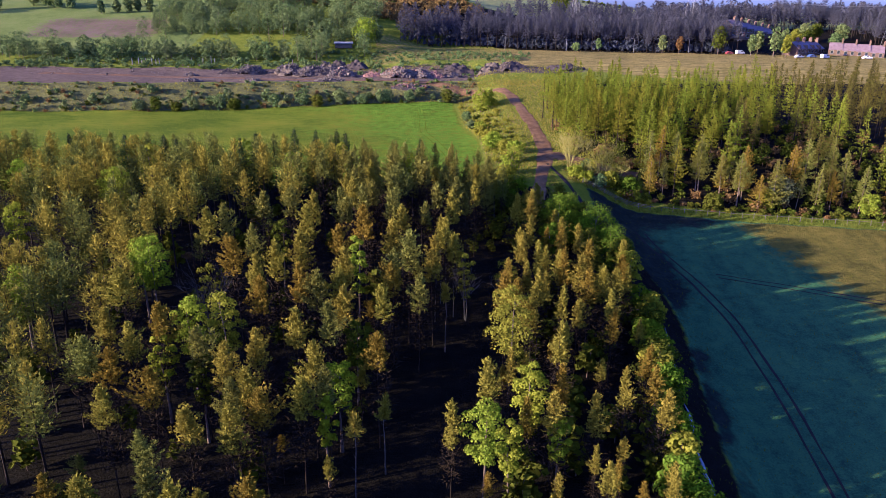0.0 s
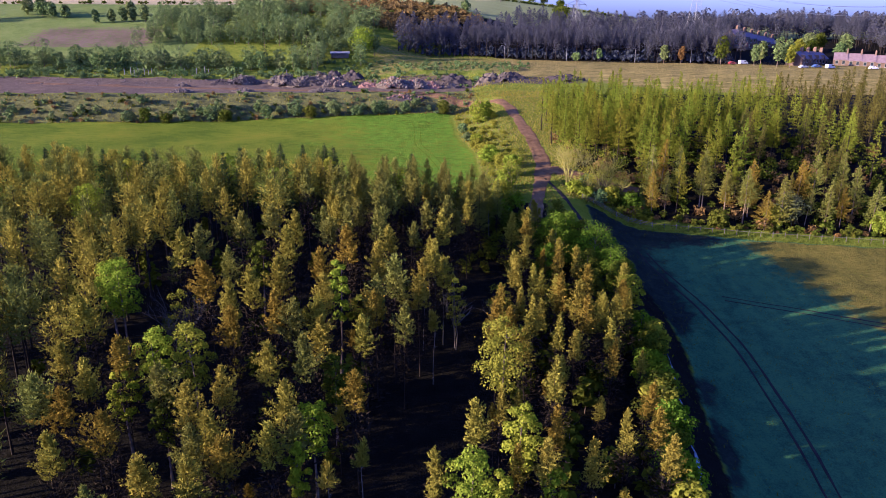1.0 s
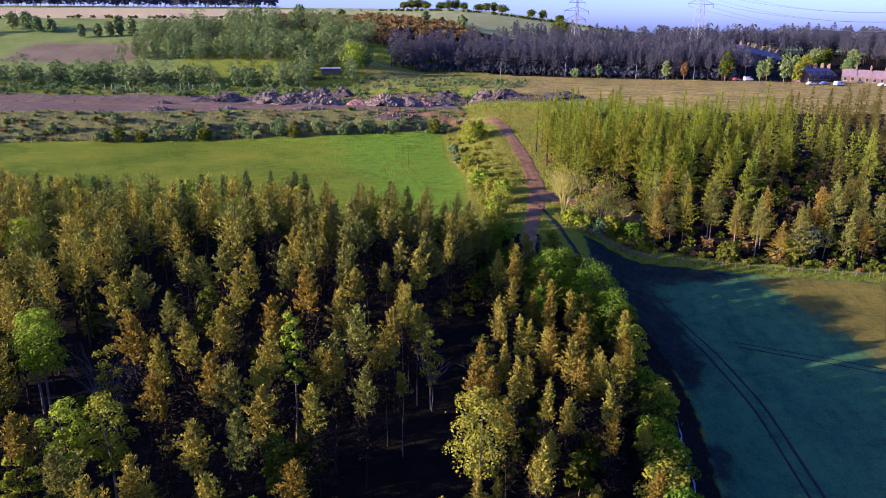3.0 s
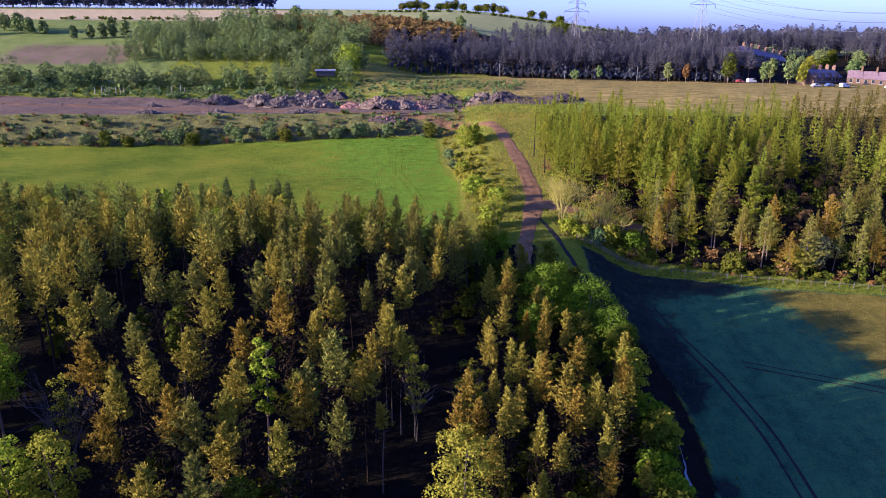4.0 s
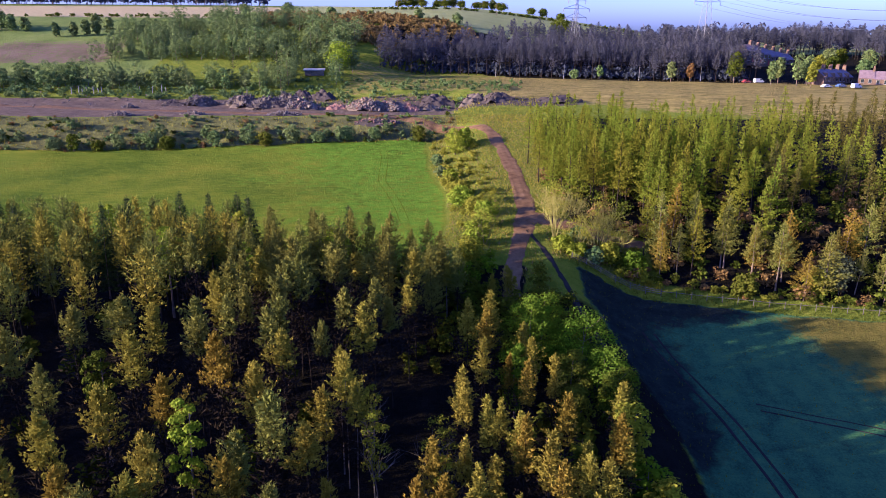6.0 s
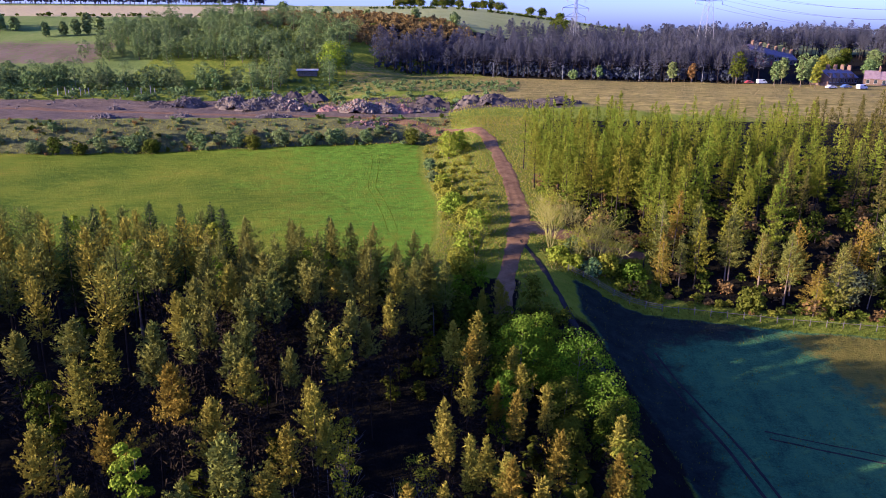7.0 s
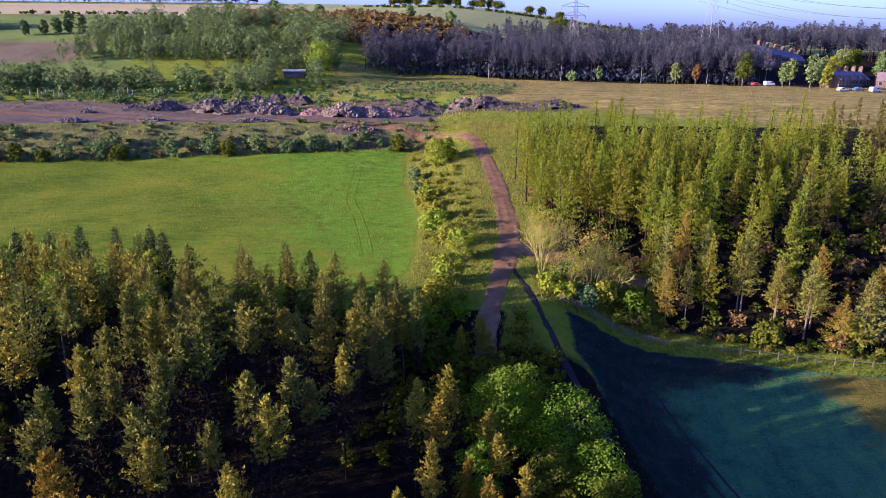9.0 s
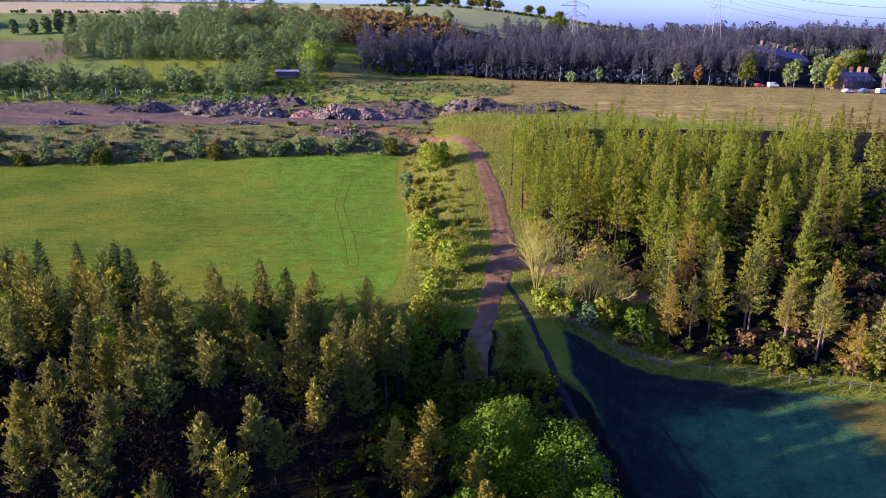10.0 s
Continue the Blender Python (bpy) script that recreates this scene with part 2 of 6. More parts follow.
def masks(x, y):
    """Where each kind of ground, or a tone painted for light or shade, lies, 0 to 1."""
    out = {}
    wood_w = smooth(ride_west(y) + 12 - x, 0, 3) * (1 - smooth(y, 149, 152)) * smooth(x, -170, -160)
    # runs past the hedge: dark margin soil with hedge shade painted in
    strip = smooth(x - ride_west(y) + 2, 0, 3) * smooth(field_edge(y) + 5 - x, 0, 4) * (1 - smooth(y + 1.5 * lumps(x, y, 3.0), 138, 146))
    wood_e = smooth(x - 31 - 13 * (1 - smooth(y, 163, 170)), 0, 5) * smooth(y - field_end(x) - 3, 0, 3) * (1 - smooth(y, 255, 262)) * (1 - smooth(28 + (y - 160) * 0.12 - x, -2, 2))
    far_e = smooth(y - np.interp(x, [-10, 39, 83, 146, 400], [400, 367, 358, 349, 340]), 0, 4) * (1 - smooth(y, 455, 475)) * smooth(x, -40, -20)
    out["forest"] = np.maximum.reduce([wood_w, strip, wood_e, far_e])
    out["crop"] = smooth(x - field_edge(y) - 2.6 + 0.9 * lumps(x, y, 3.0), -2.0, 2.0) * smooth(field_end(x) - y, -0.6, 0.6)
    out["meadow"] = smooth(y, 148, 151) * smooth(toe(x) - y, -1.5, 1.5) * smooth(np.interp(y, [150, 168, 190, 218, 250], [7, 10, 9.5, 4.8, 3]) - x, -0.8, 0.8)
    out["lush"] = out["meadow"] * 0.56 * smooth(x + 0.4 * (y - 200) + 14 * lumps(x, y, 11.0), -80, -4)
    out["dirt"] = np.maximum(smooth(y - toe(x), 13, 17) * (1 - smooth(y + 2.5 * lumps(x, y, 9.0), 302, 309)) * smooth(-60 - x, -14, 8),
                             0.7 * smooth(y - toe(x), 13, 17) * (1 - smooth(y, 294, 310)) * smooth(12 - x, -4, 4))
    out["spoil"] = np.exp(-((x - 13) / 24) ** 2 - ((y - 284) / 11) ** 2) * 1.0 + 0.8 * np.exp(-((x - 42) / 16) ** 2 - ((y - 279) / 6) ** 2)
    out["tan"] = smooth(y - 290 + 0.35 * (x - 20), -16, 16) * smooth(x, 0, 40) * (1 - smooth(y, 362, 375))
    out["tan"] = np.maximum(out["tan"], 0.52 * smooth(y, 298, 312) * smooth(x, -48, -28) * (1 - smooth(y, 376, 384)))
    out["bank"] = smooth(y - toe(x), -3, 1) * (1 - smooth(y - toe(x), 12, 16)) * smooth(12 - x, -3, 3)
    out["stubble"] = smooth(y - np.interp(x, [-400, -250, -140, -60], [474, 478, 484, 490]), -3, 3) * (1 - smooth(y, 566, 576)) * (1 - smooth(x, -115, -95))
    out["heath"] = 0.62 * smooth(x, -225, -205) * (1 - smooth(x, -150, -138)) * smooth(y, 358, 368) * (1 - smooth(y, 398, 408))
    out["ley"] = smooth(y - np.interp(x, [-110, 8, 40, 120], [484, 484, 446, 442]), 0, 14) * smooth(x, -112, -98)
    out["pasture"] = smooth(y, 330, 345) * (1 - smooth(x, -125, -118)) + smooth(y, 480, 505)
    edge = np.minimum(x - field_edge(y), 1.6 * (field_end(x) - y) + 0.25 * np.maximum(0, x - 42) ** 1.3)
    # golden tone painted in where the low sun strikes the crop
    out["sunlit_crop"] = out["crop"] * 0.75 * smooth(x + 0.35 * (y - 110), 62, 84)
    # dark soil by hedge and fence, deepened with painted hedge shade
    out["headland_shade"] = out["crop"] * (1 - smooth((edge + 2.2 * lumps(x, y, 4.0)) / (1 + 1.5 * smooth(y, 104, 132)), 0.0, 9.5))
    return out


def ground_material():
    m, nodes, links, bsdf = material("ground")
    n1, n2, n3 = noise_node(m, 0.06, 3), noise_node(m, 0.45, 5, 0.65), noise_node(m, 3.5, 4, 0.7)
    streak = noise_node(m, 0.35, 4, 0.6, None, (1.0, 0.12, 1.0, 6))
    sward = noise_node(m, 0.8, 5, 0.72, None, (0.35, 1.0, 1.0, -8))
    drill = noise_node(m, 0.9, 3, 0.7, None, (0.06, 1.0, 1.0, -8))

    def two(a, b, c=None, f=n2, g=n3, low=0.33):
        f2 = arith(m, "ADD", arith(m, "MULTIPLY", f, 0.6), arith(m, "MULTIPLY", g, 0.4))
        return ramp(m, f2, [(low, a), (0.52, b), (1.04 - low, c or b)])

    colour = two((0.065, 0.095, 0.006), (0.125, 0.150, 0.010), (0.190, 0.170, 0.018))
    layers = [
        ("pasture", two((0.080, 0.115, 0.022), (0.115, 0.150, 0.030), (0.150, 0.165, 0.045), n1, n2)),
        ("stubble", two((0.26, 0.21, 0.10), (0.32, 0.26, 0.13), (0.36, 0.30, 0.15))),
        ("heath", two((0.070, 0.060, 0.030), (0.125, 0.090, 0.062), (0.150, 0.115, 0.085), n1, n2)),
        ("ley", two((0.170, 0.190, 0.060), (0.205, 0.220, 0.075), (0.235, 0.240, 0.090), n1, n2)),
        ("tan", two((0.070, 0.068, 0.014), (0.185, 0.146, 0.038), (0.330, 0.260, 0.075), drill, n2)),
        ("bank", two((0.044, 0.044, 0.026), (0.100, 0.102, 0.030), (0.175, 0.168, 0.040))),
        ("dirt", two((0.060, 0.043, 0.031), (0.115, 0.083, 0.058), (0.165, 0.126, 0.092))),
        ("spoil", two((0.035, 0.028, 0.027), (0.070, 0.055, 0.048), (0.115, 0.100, 0.060))),
        ("meadow", two((0.040, 0.074, 0.003), (0.106, 0.136, 0.004), (0.188, 0.154, 0.008), arith(m, "MULTIPLY_ADD", n1, 0.55, arith(m, "MULTIPLY", sward, 0.45)), n3, 0.40)),
        ("lush", two((0.036, 0.105, 0.003), (0.080, 0.165, 0.004), (0.130, 0.185, 0.006), n2, sward)),
        ("crop", two((0.020, 0.054, 0.028), (0.038, 0.116, 0.044), (0.062, 0.138, 0.044), arith(m, "MULTIPLY_ADD", streak, 0.45, arith(m, "MULTIPLY", n2, 0.55)), n3, 0.39)),
        ("sunlit_crop", two((0.054, 0.050, 0.011), (0.108, 0.093, 0.015), (0.156, 0.122, 0.022), n2, streak)),
        ("headland_shade", two((0.007, 0.010, 0.009), (0.016, 0.022, 0.016), (0.032, 0.042, 0.026), n2, n3)),
        # litter tone taken near black: the wood's deep shade is in the colour
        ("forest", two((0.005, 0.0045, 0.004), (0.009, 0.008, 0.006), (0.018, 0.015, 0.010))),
    ]
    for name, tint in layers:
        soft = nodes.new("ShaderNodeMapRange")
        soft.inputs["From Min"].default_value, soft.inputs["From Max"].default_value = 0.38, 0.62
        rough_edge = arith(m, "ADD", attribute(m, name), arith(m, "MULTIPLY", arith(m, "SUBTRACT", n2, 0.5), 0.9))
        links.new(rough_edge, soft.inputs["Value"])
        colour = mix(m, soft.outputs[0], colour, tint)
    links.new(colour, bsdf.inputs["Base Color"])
    bsdf.inputs["Roughness"].default_value = 0.95
    bsdf.inputs["Specular IOR Level"].default_value = 0.02
    bump(m, arith(m, "ADD", arith(m, "MULTIPLY", n2, 0.5), arith(m, "ADD", n3, arith(m, "MULTIPLY", sward, 1.5))), 1.0, 0.34)
    return m


GROUND = ground_material()
gxs, gys = spread(-110, 115, 1.25, -4500, 4500), spread(50, 310, 1.0, -2500, 4800)
GX, GY = np.meshgrid(gxs, gys)
ground_mesh = grid_mesh("ground", gxs, gys, land(GX, GY))
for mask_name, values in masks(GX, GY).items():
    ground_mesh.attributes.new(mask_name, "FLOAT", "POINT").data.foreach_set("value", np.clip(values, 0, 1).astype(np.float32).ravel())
ground_mesh.polygons.foreach_set("use_smooth", np.ones(len(ground_mesh.polygons), bool))
ground_mesh.materials.append(GROUND)
tagged(new("ground", ground_mesh), "rolling ground of meadow, crop, rough grass and forest floor", "ground", kind="structure")


def ribbon(name, points, widths, lift, mat, label, rut=0.0, seed=1, across=9, step=0.8, wobble=0.5):
    """A strip of bare earth on the ground, with uneven edges and two wheel ruts."""
    rng = np.random.default_rng(seed)
    p = along(points, step)
    d = np.gradient(p, axis=0)
    d /= np.hypot(d[:, 0], d[:, 1])[:, None]
    side = np.stack([d[:, 1], -d[:, 0]], 1)
    w = np.interp(np.linspace(0, 1, len(p)), np.linspace(0, 1, len(widths)), widths)
    jitter = lambda: np.convolve(rng.normal(0, wobble, len(p) + 4), np.ones(5) / 5, "valid")
    left, right = -w / 2 + jitter(), w / 2 + jitter()
    u = np.linspace(0, 1, across)
    off = left[:, None] * (1 - u) + right[:, None] * u
    x, y = p[:, :1] + side[:, :1] * off, p[:, 1:] + side[:, 1:] * off
    z = land(x, y) + lift - rut * (np.exp(-((off - 0.85) / 0.3) ** 2) + np.exp(-((off + 0.85) / 0.3) ** 2)) + 0.01 * rng.normal(size=x.shape)
    z[:, 0] -= lift + 0.08
    z[:, -1] -= lift + 0.08
    i = (np.arange(len(p) - 1)[:, None] * across + np.arange(across - 1)[None, :]).ravel()
    me = mesh_from(name, np.stack([x.ravel(), y.ravel(), z.ravel()], 1), np.stack([i, i + 1, i + across + 1, i + across], 1), True)
    me.materials.append(mat)
    return tagged(new(name, me), label, "track", kind="structure")


EARTH = plain("packed_earth", [(0.30, (0.062, 0.034, 0.014)), (0.5, (0.132, 0.074, 0.033)), (0.72, (0.205, 0.124, 0.058))], 0.5, 0.95, 0, 0.8, 0.10, 5)
MUD = plain("wet_mud", [(0.3, (0.012, 0.010, 0.009)), (0.7, (0.034, 0.028, 0.023))], 0.6, 0.9, 0, 0.6, 0.06, 6)
ribbon("dirt_track", TRACK, [2.6, 4.2, 4.0, 3.9, 3.8, 4.4, 5, 6, 7], 0.10, EARTH, "reddish brown dirt track with wheel ruts", 0.07, 3)
ribbon("side_track", SPUR, [7.0, 6.0, 4.0, 2.4, 1.6], 0.13, EARTH, "reddish dirt spur running into the wood", 0.05, 4)
ribbon("muddy_ditch_path", SIDE, [0.5, 0.9, 1.2, 1.5, 1.5], 0.08, MUD, "dark muddy path along the field corner", 0.12, 5, 9, 0.8, 0.55)
WATER = plain("standing_water", [(0.3, (0.05, 0.05, 0.06)), (0.7, (0.16, 0.16, 0.18))], 0.9, 0.12)
WORN = plain("worn_grass", [(0.3, (0.058, 0.098, 0.003)), (0.7, (0.095, 0.130, 0.004))], 0.5, 0.95, 0, 0.6, 0.05, 6)
WORN.node_tree.nodes["Principled BSDF"].inputs["Specular IOR Level"].default_value = 0.0
for k, offs in enumerate((0.0, 1.8)):
    ribbon("wheel_rut", [(-9.0 + offs, 234), (-8.1 + offs, 228.6), (-6.8 + offs, 205.7), (-0.8 + offs, 180.7), (1.5 + offs, 168)], [0.3, 0.4, 0.3], 0.015, WORN, "faint wheel rut pressed into the meadow grass", 0.0, 37 + k, 5, 1.2, 0.1)
ribbon("wet_ditch", [(float(field_edge(v)) - 0.6, v) for v in (60, 72, 84, 96, 104)], [0.2, 0.45, 0.3, 0.5, 0.2], 0.04, WATER, "narrow ditch with standing water between hedge and crop", 0.0, 27, 5, 0.9)
for k, offs in enumerate((0.0, 1.5)):
    ribbon("wheel_rut", [(50.5, 122.4 + offs), (54, 121.1 + offs), (62, 118.7 + offs), (69.6, 116.1 + offs), (84, 110.5 + offs)], [0.3, 0.4, 0.35], 0.05, MUD, "dark wheel rut pressed into the young crop", 0.0, 17 + k, 5, 1.2, 0.12)
for k, offs in enumerate((0.0, 1.7)):
    ribbon("wheel_rut", [(40.2 + offs, 141), (41.5 + offs, 135), (45.5 + offs, 121), (48 + offs, 106), (48 + offs, 88), (46.5 + offs, 68), (43 + offs, 45)],
           [0.5, 0.55, 0.5], 0.05, MUD, "dark wheel rut pressed into the young crop", 0.0, 7 + k, 5, 1.2, 0.12)

# ---- trees: shapes ----
def part(name, me, mat, parent, label=""):
    me.materials.clear()
    me.materials.append(mat)
    ob = new(name, me)
    ob.parent = parent
    return tagged(ob, label)


def tuft(rng, centre, way, count, length, width, scatter):
    """Pointed slips that spread from each centre along its way: needle sprays or narrow leaves."""
    n = len(centre)
    c = np.repeat(centre, count, 0) + rng.normal(0, length * 0.28, (n * count, 3))
    d = np.repeat(way, count, 0) + rng.normal(0, scatter, (n * count, 3))
    d /= np.linalg.norm(d, axis=1)[:, None]
    s = np.cross(d, rng.normal(size=d.shape))
    s /= np.linalg.norm(s, axis=1)[:, None] + 1e-9
    size = rng.uniform(0.65, 1.25, (n * count, 1))
    a, b, tip = c - s * width * size / 2, c + s * width * size / 2, c + d * length * size
    return np.stack([a, b, tip], 1).reshape(-1, 3)


def leaf_mesh(name, corners):
    return mesh_from(name, corners, np.arange(len(corners)).reshape(-1, 3))


def leaves_on(rng, centre, out, size, loose=0.7):
    """Diamond leaves of two triangles, facing roughly outwards."""
    n = len(centre)
    normal = out + rng.normal(0, loose, (n, 3))
    normal /= np.linalg.norm(normal, axis=1)[:, None]
    u = np.cross(normal, rng.normal(size=(n, 3)))
    u /= np.linalg.norm(u, axis=1)[:, None] + 1e-9
    v = np.cross(normal, u)
    k = rng.uniform(0.6, 1.3, (n, 1)) * size
    return np.stack([centre - u * k * 0.6, centre + v * k * 0.42, centre + u * k * 0.6, centre - v * k * 0.42], 1).reshape(-1, 3)


def tube(points, radii, sides=5):
    """Corners and faces of a tapered tube along a line."""
    p = np.array(points, float)
    d = np.gradient(p, axis=0)
    d /= np.linalg.norm(d, axis=1)[:, None]
    a = np.cross(d, (0.31, 0.83, 0.13) if abs(d[0, 2]) > 0.5 else (0.05, 0.1, 1.0))
    a /= np.linalg.norm(a, axis=1)[:, None]
    b = np.cross(d, a)
    t = np.arange(sides) * 2 * np.pi / sides
    co = (p[:, None] + (a[:, None] * np.cos(t)[None, :, None] + b[:, None] * np.sin(t)[None, :, None]) * np.array(radii)[:, None, None]).reshape(-1, 3)
    f = [(i * sides + j, i * sides + (j + 1) % sides, (i + 1) * sides + (j + 1) % sides, (i + 1) * sides + j) for i in range(len(p) - 1) for j in range(sides)]
    return co, np.array(f)


def join(pieces):
    cos, fs, n = [], [], 0
    for co, f in pieces:
        cos.append(co)
        fs.append(f + n)
        n += len(co)
    return np.concatenate(cos), np.concatenate(fs)


def stem(rng, height, radius, limbs=5, low=0.45, reach=1.0, lean=0.25, rise=0.3):
    """A tapered, slightly bent trunk with limbs."""
    zs = np.linspace(-0.4, height, 7)
    bend = np.cumsum(rng.normal(0, lean, (7, 2)), 0) * (zs / height)[:, None].clip(0)
    line = np.column_stack([bend, zs])
    pieces = [tube(line, np.interp(zs, [-0.4, 0.5, height], [radius * 1.35, radius, radius * 0.15]), 6)]
    for k in range(limbs):
        z = height * rng.uniform(low, 0.93)
        turn, length = rng.uniform(0, 2 * np.pi), reach * rng.uniform(0.5, 1.1)
        start = np.array([np.interp(z, zs, line[:, 0]), np.interp(z, zs, line[:, 1]), z])
        way = np.array([np.cos(turn), np.sin(turn), rise * rng.uniform(0.4, 1.6)])
        pieces.append(tube([start, start + way * length * 0.5, start + way * length + (0, 0, 0.1 * length)], [radius * 0.3, radius * 0.2, radius * 0.06], 3))
    return join(pieces)


def pine_crown(seed, height=13.4, base=0.48, spread_r=1.75, whorls=9, per=6, count=10, length=0.36, width=0.09, shoots=4, inner=60):
    """A ragged pine crown: a main cone of upturned boughs, with side leaders that end in tops of their own."""
    rng = np.random.default_rng(seed)
    centre, way = [], []
    lop = rng.uniform(0, 2 * np.pi)

    def cone(x, y, low, top, r0, rings, arms):
        for w in range(rings):
            u = (w + rng.uniform(-0.35, 0.35)) / max(1, rings - 1)
            z = low + (top - low) * min(0.97, max(0, u))
            r = r0 * (max(0.0, 1 - u) ** 0.72 * (0.72 + 0.28 * min(1, max(0, u) / 0.2)) + 0.05)
            for b in range(arms):
                turn = w * 2.4 + b * 2 * np.pi / arms + rng.uniform(-0.6, 0.6)
                rr = r * rng.uniform(0.45, 1.4) * (1 + 0.25 * np.cos(turn - lop))
                for f in ((0.45, 1.0) if rr > 0.55 else (0.9,)):
                    centre.append((x + rr * f * np.cos(turn), y + rr * f * np.sin(turn), z + rr * f * (0.2 + 0.5 * u) + rng.normal(0, 0.1)))
                    way.append((np.cos(turn) * 0.7, np.sin(turn) * 0.7, 0.8 + u))
        for k in range(4):
            centre.append((x + rng.normal(0, 0.06), y + rng.normal(0, 0.06), top - 0.22 * k))
            way.append((0, 0, 1.8))

    cone(0, 0, height * base, height, spread_r, whorls, per)
    for k in range(shoots):
        turn, u = rng.uniform(0, 2 * np.pi), rng.uniform(0.1, 0.7)
        out = spread_r * (1 - 0.75 * u) * rng.uniform(0.55, 0.95)
        z = height * (base + (1 - base) * u)
        cone(out * np.cos(turn), out * np.sin(turn), z - 0.3, z + rng.uniform(1.0, 2.1), 0.62, 4, 4)
    outer = tuft(rng, np.array(centre), np.array(way), count, length, width, 0.5)
    return leaf_mesh("crown", np.concatenate([outer, inner_boughs(rng, height, base, spread_r * 0.62, inner, 0.42 if inner > 40 else 0.7)]))


def sprays(rng, centre, way, count, length, width):
    """Needle slips round each centre, their flat sides turned out from the stem and up."""
    n = len(centre) * count
    at = np.repeat(centre, count, 0) + rng.normal(0, length * 0.42, (n, 3))
    face = at * (1, 1, 0)
    face /= np.linalg.norm(face, axis=1)[:, None] + 0.15
    face = face + (0, 0, 0.45) + rng.normal(0, 0.24, (n, 3))
    d = np.repeat(way, count, 0) + rng.normal(0, 0.5, (n, 3))
    d /= np.linalg.norm(d, axis=1)[:, None]
    s = np.cross(face, d)
    s /= np.linalg.norm(s, axis=1)[:, None] + 1e-9
    size = rng.uniform(0.65, 1.3, (n, 1))
    return np.stack([at - s * width * size / 2, at + s * width * size / 2, at + d * length * size], 1).reshape(-1, 3)


def bough_crown(seed, height=13.4, base=0.36, spread_r=1.9, gap=0.58, arms=5, step=0.24, count=9, length=0.18, width=0.125, lift=(0.12, 0.85), power=1.6, ragged=0.25, inner=130, miss=0.16):
    """A conifer crown: whorls of boughs round the stem, each set along its length with sprays of needles that turn upwards at the tip."""
    rng = np.random.default_rng(seed)
    centre, way = [], []
    low = height * base
    lop, lobe = rng.uniform(0, 6.28, 2)
    z, w = low, 0
    while z < height - 0.25:
        u = (z - low) / (height - low)
        reach = spread_r * min(1.0, 0.6 + 2.4 * u) * max(0.06, 1 - u ** power)
        for b in range(arms):
            if rng.uniform() < miss:
                continue
            turn = w * 2.4 + b * 2 * np.pi / arms + rng.uniform(-0.45, 0.45)
            full = reach * (1 + ragged * np.cos(turn - lop) + ragged * np.cos(2 * turn + lobe + 1.3 * z) * np.cos(1.1 * z + lop)) * rng.uniform(0.60, 1.35)
            tilt = lift[0] + (lift[1] - lift[0]) * u + rng.normal(0, 0.08)
            out, side = np.array((np.cos(turn), np.sin(turn), 0.0)), np.array((-np.sin(turn), np.cos(turn), 0.0))
            s = full
            while s > 0.30 * full - 0.01 and s > 0.08:
                at = out * s + np.array((0, 0, z + tilt * s + 0.22 * s * s / max(0.3, full)))
                fan = 0.30 * min(1.0, full) * (1.2 - s / full)
                for k in ((-1, 1) if s > 0.55 and s < 0.95 * full else (0,)):
                    centre.append(at + side * k * (fan + 0.10) + rng.normal(0, 0.05, 3))
                    way.append(out * 0.75 + side * k * 0.45 + np.array((0, 0, 0.45 + tilt)))
                s -= step * rng.uniform(0.8, 1.2)
        z += gap * rng.uniform(0.8, 1.2) * (1.0 - 0.35 * u)
        w += 1
    for k in range(5):
        centre.append(np.array((rng.normal(0, 0.05), rng.normal(0, 0.05), height - 0.16 * k)))
        way.append(np.array((0, 0, 1.8)))
    outer = sprays(rng, np.array(centre), np.array(way), count, length, width)
    return leaf_mesh("crown", np.concatenate([outer, inner_boughs(rng, height, base, spread_r * 0.52, inner, 0.42)]))


def inner_boughs(rng, height, base, r, n=64, size=0.62):
    """Broader sprays close to the stem, which close the crown against the light."""
    u = rng.uniform(0.02, 0.9, n)
    turn, rr = rng.uniform(0, 2 * np.pi, n), r * (1 - u) ** 0.7 * rng.uniform(0.1, 1.0, n)
    centre = np.column_stack([rr * np.cos(turn), rr * np.sin(turn), height * (base + (1 - base) * u)])
    return tuft(rng, centre, np.column_stack([np.cos(turn), np.sin(turn), 0.3 + u]), 4 if n > 40 else 2, size, size * 0.5, 0.6)


def larch_crown(seed, height=14.0, base=0.28, spread_r=1.7, whorls=13, per=5, tufts=3, count=6, length=0.46, width=0.12, inner=50):
    rng = np.random.default_rng(seed)
    centre, way = [], []
    for w in range(whorls):
        u = (w + rng.uniform(-0.4, 0.4)) / (whorls - 1)
        z = height * (base + (1 - base) * min(u, 0.985))
        r = spread_r * (max(0.02, 1 - u) ** 0.95) * (0.75 + 0.25 * min(1, u / 0.12)) * (1.15 if w % 2 else 0.8)
        for b in range(per):
            turn = w * 1.9 + b * 2 * np.pi / per + rng.uniform(-0.5, 0.5)
            rr = r * rng.uniform(0.6, 1.25)
            for k in range(tufts):
                f = (k + 0.8) / tufts
                centre.append((rr * f * np.cos(turn), rr * f * np.sin(turn), z - rr * f * 0.22 + rng.normal(0, 0.1)))
                way.append((np.cos(turn), np.sin(turn), 0.15 + 0.5 * u))
    for k in range(5):
        centre.append((0, 0, height - 0.2 * k))
        way.append((0, 0, 1.5))
    outer = tuft(rng, np.array(centre), np.array(way), count, length, width, 0.5)
    return leaf_mesh("crown", np.concatenate([outer, inner_boughs(rng, height, base, spread_r * 0.55, inner, 0.44 if inner > 40 else 0.7)]))


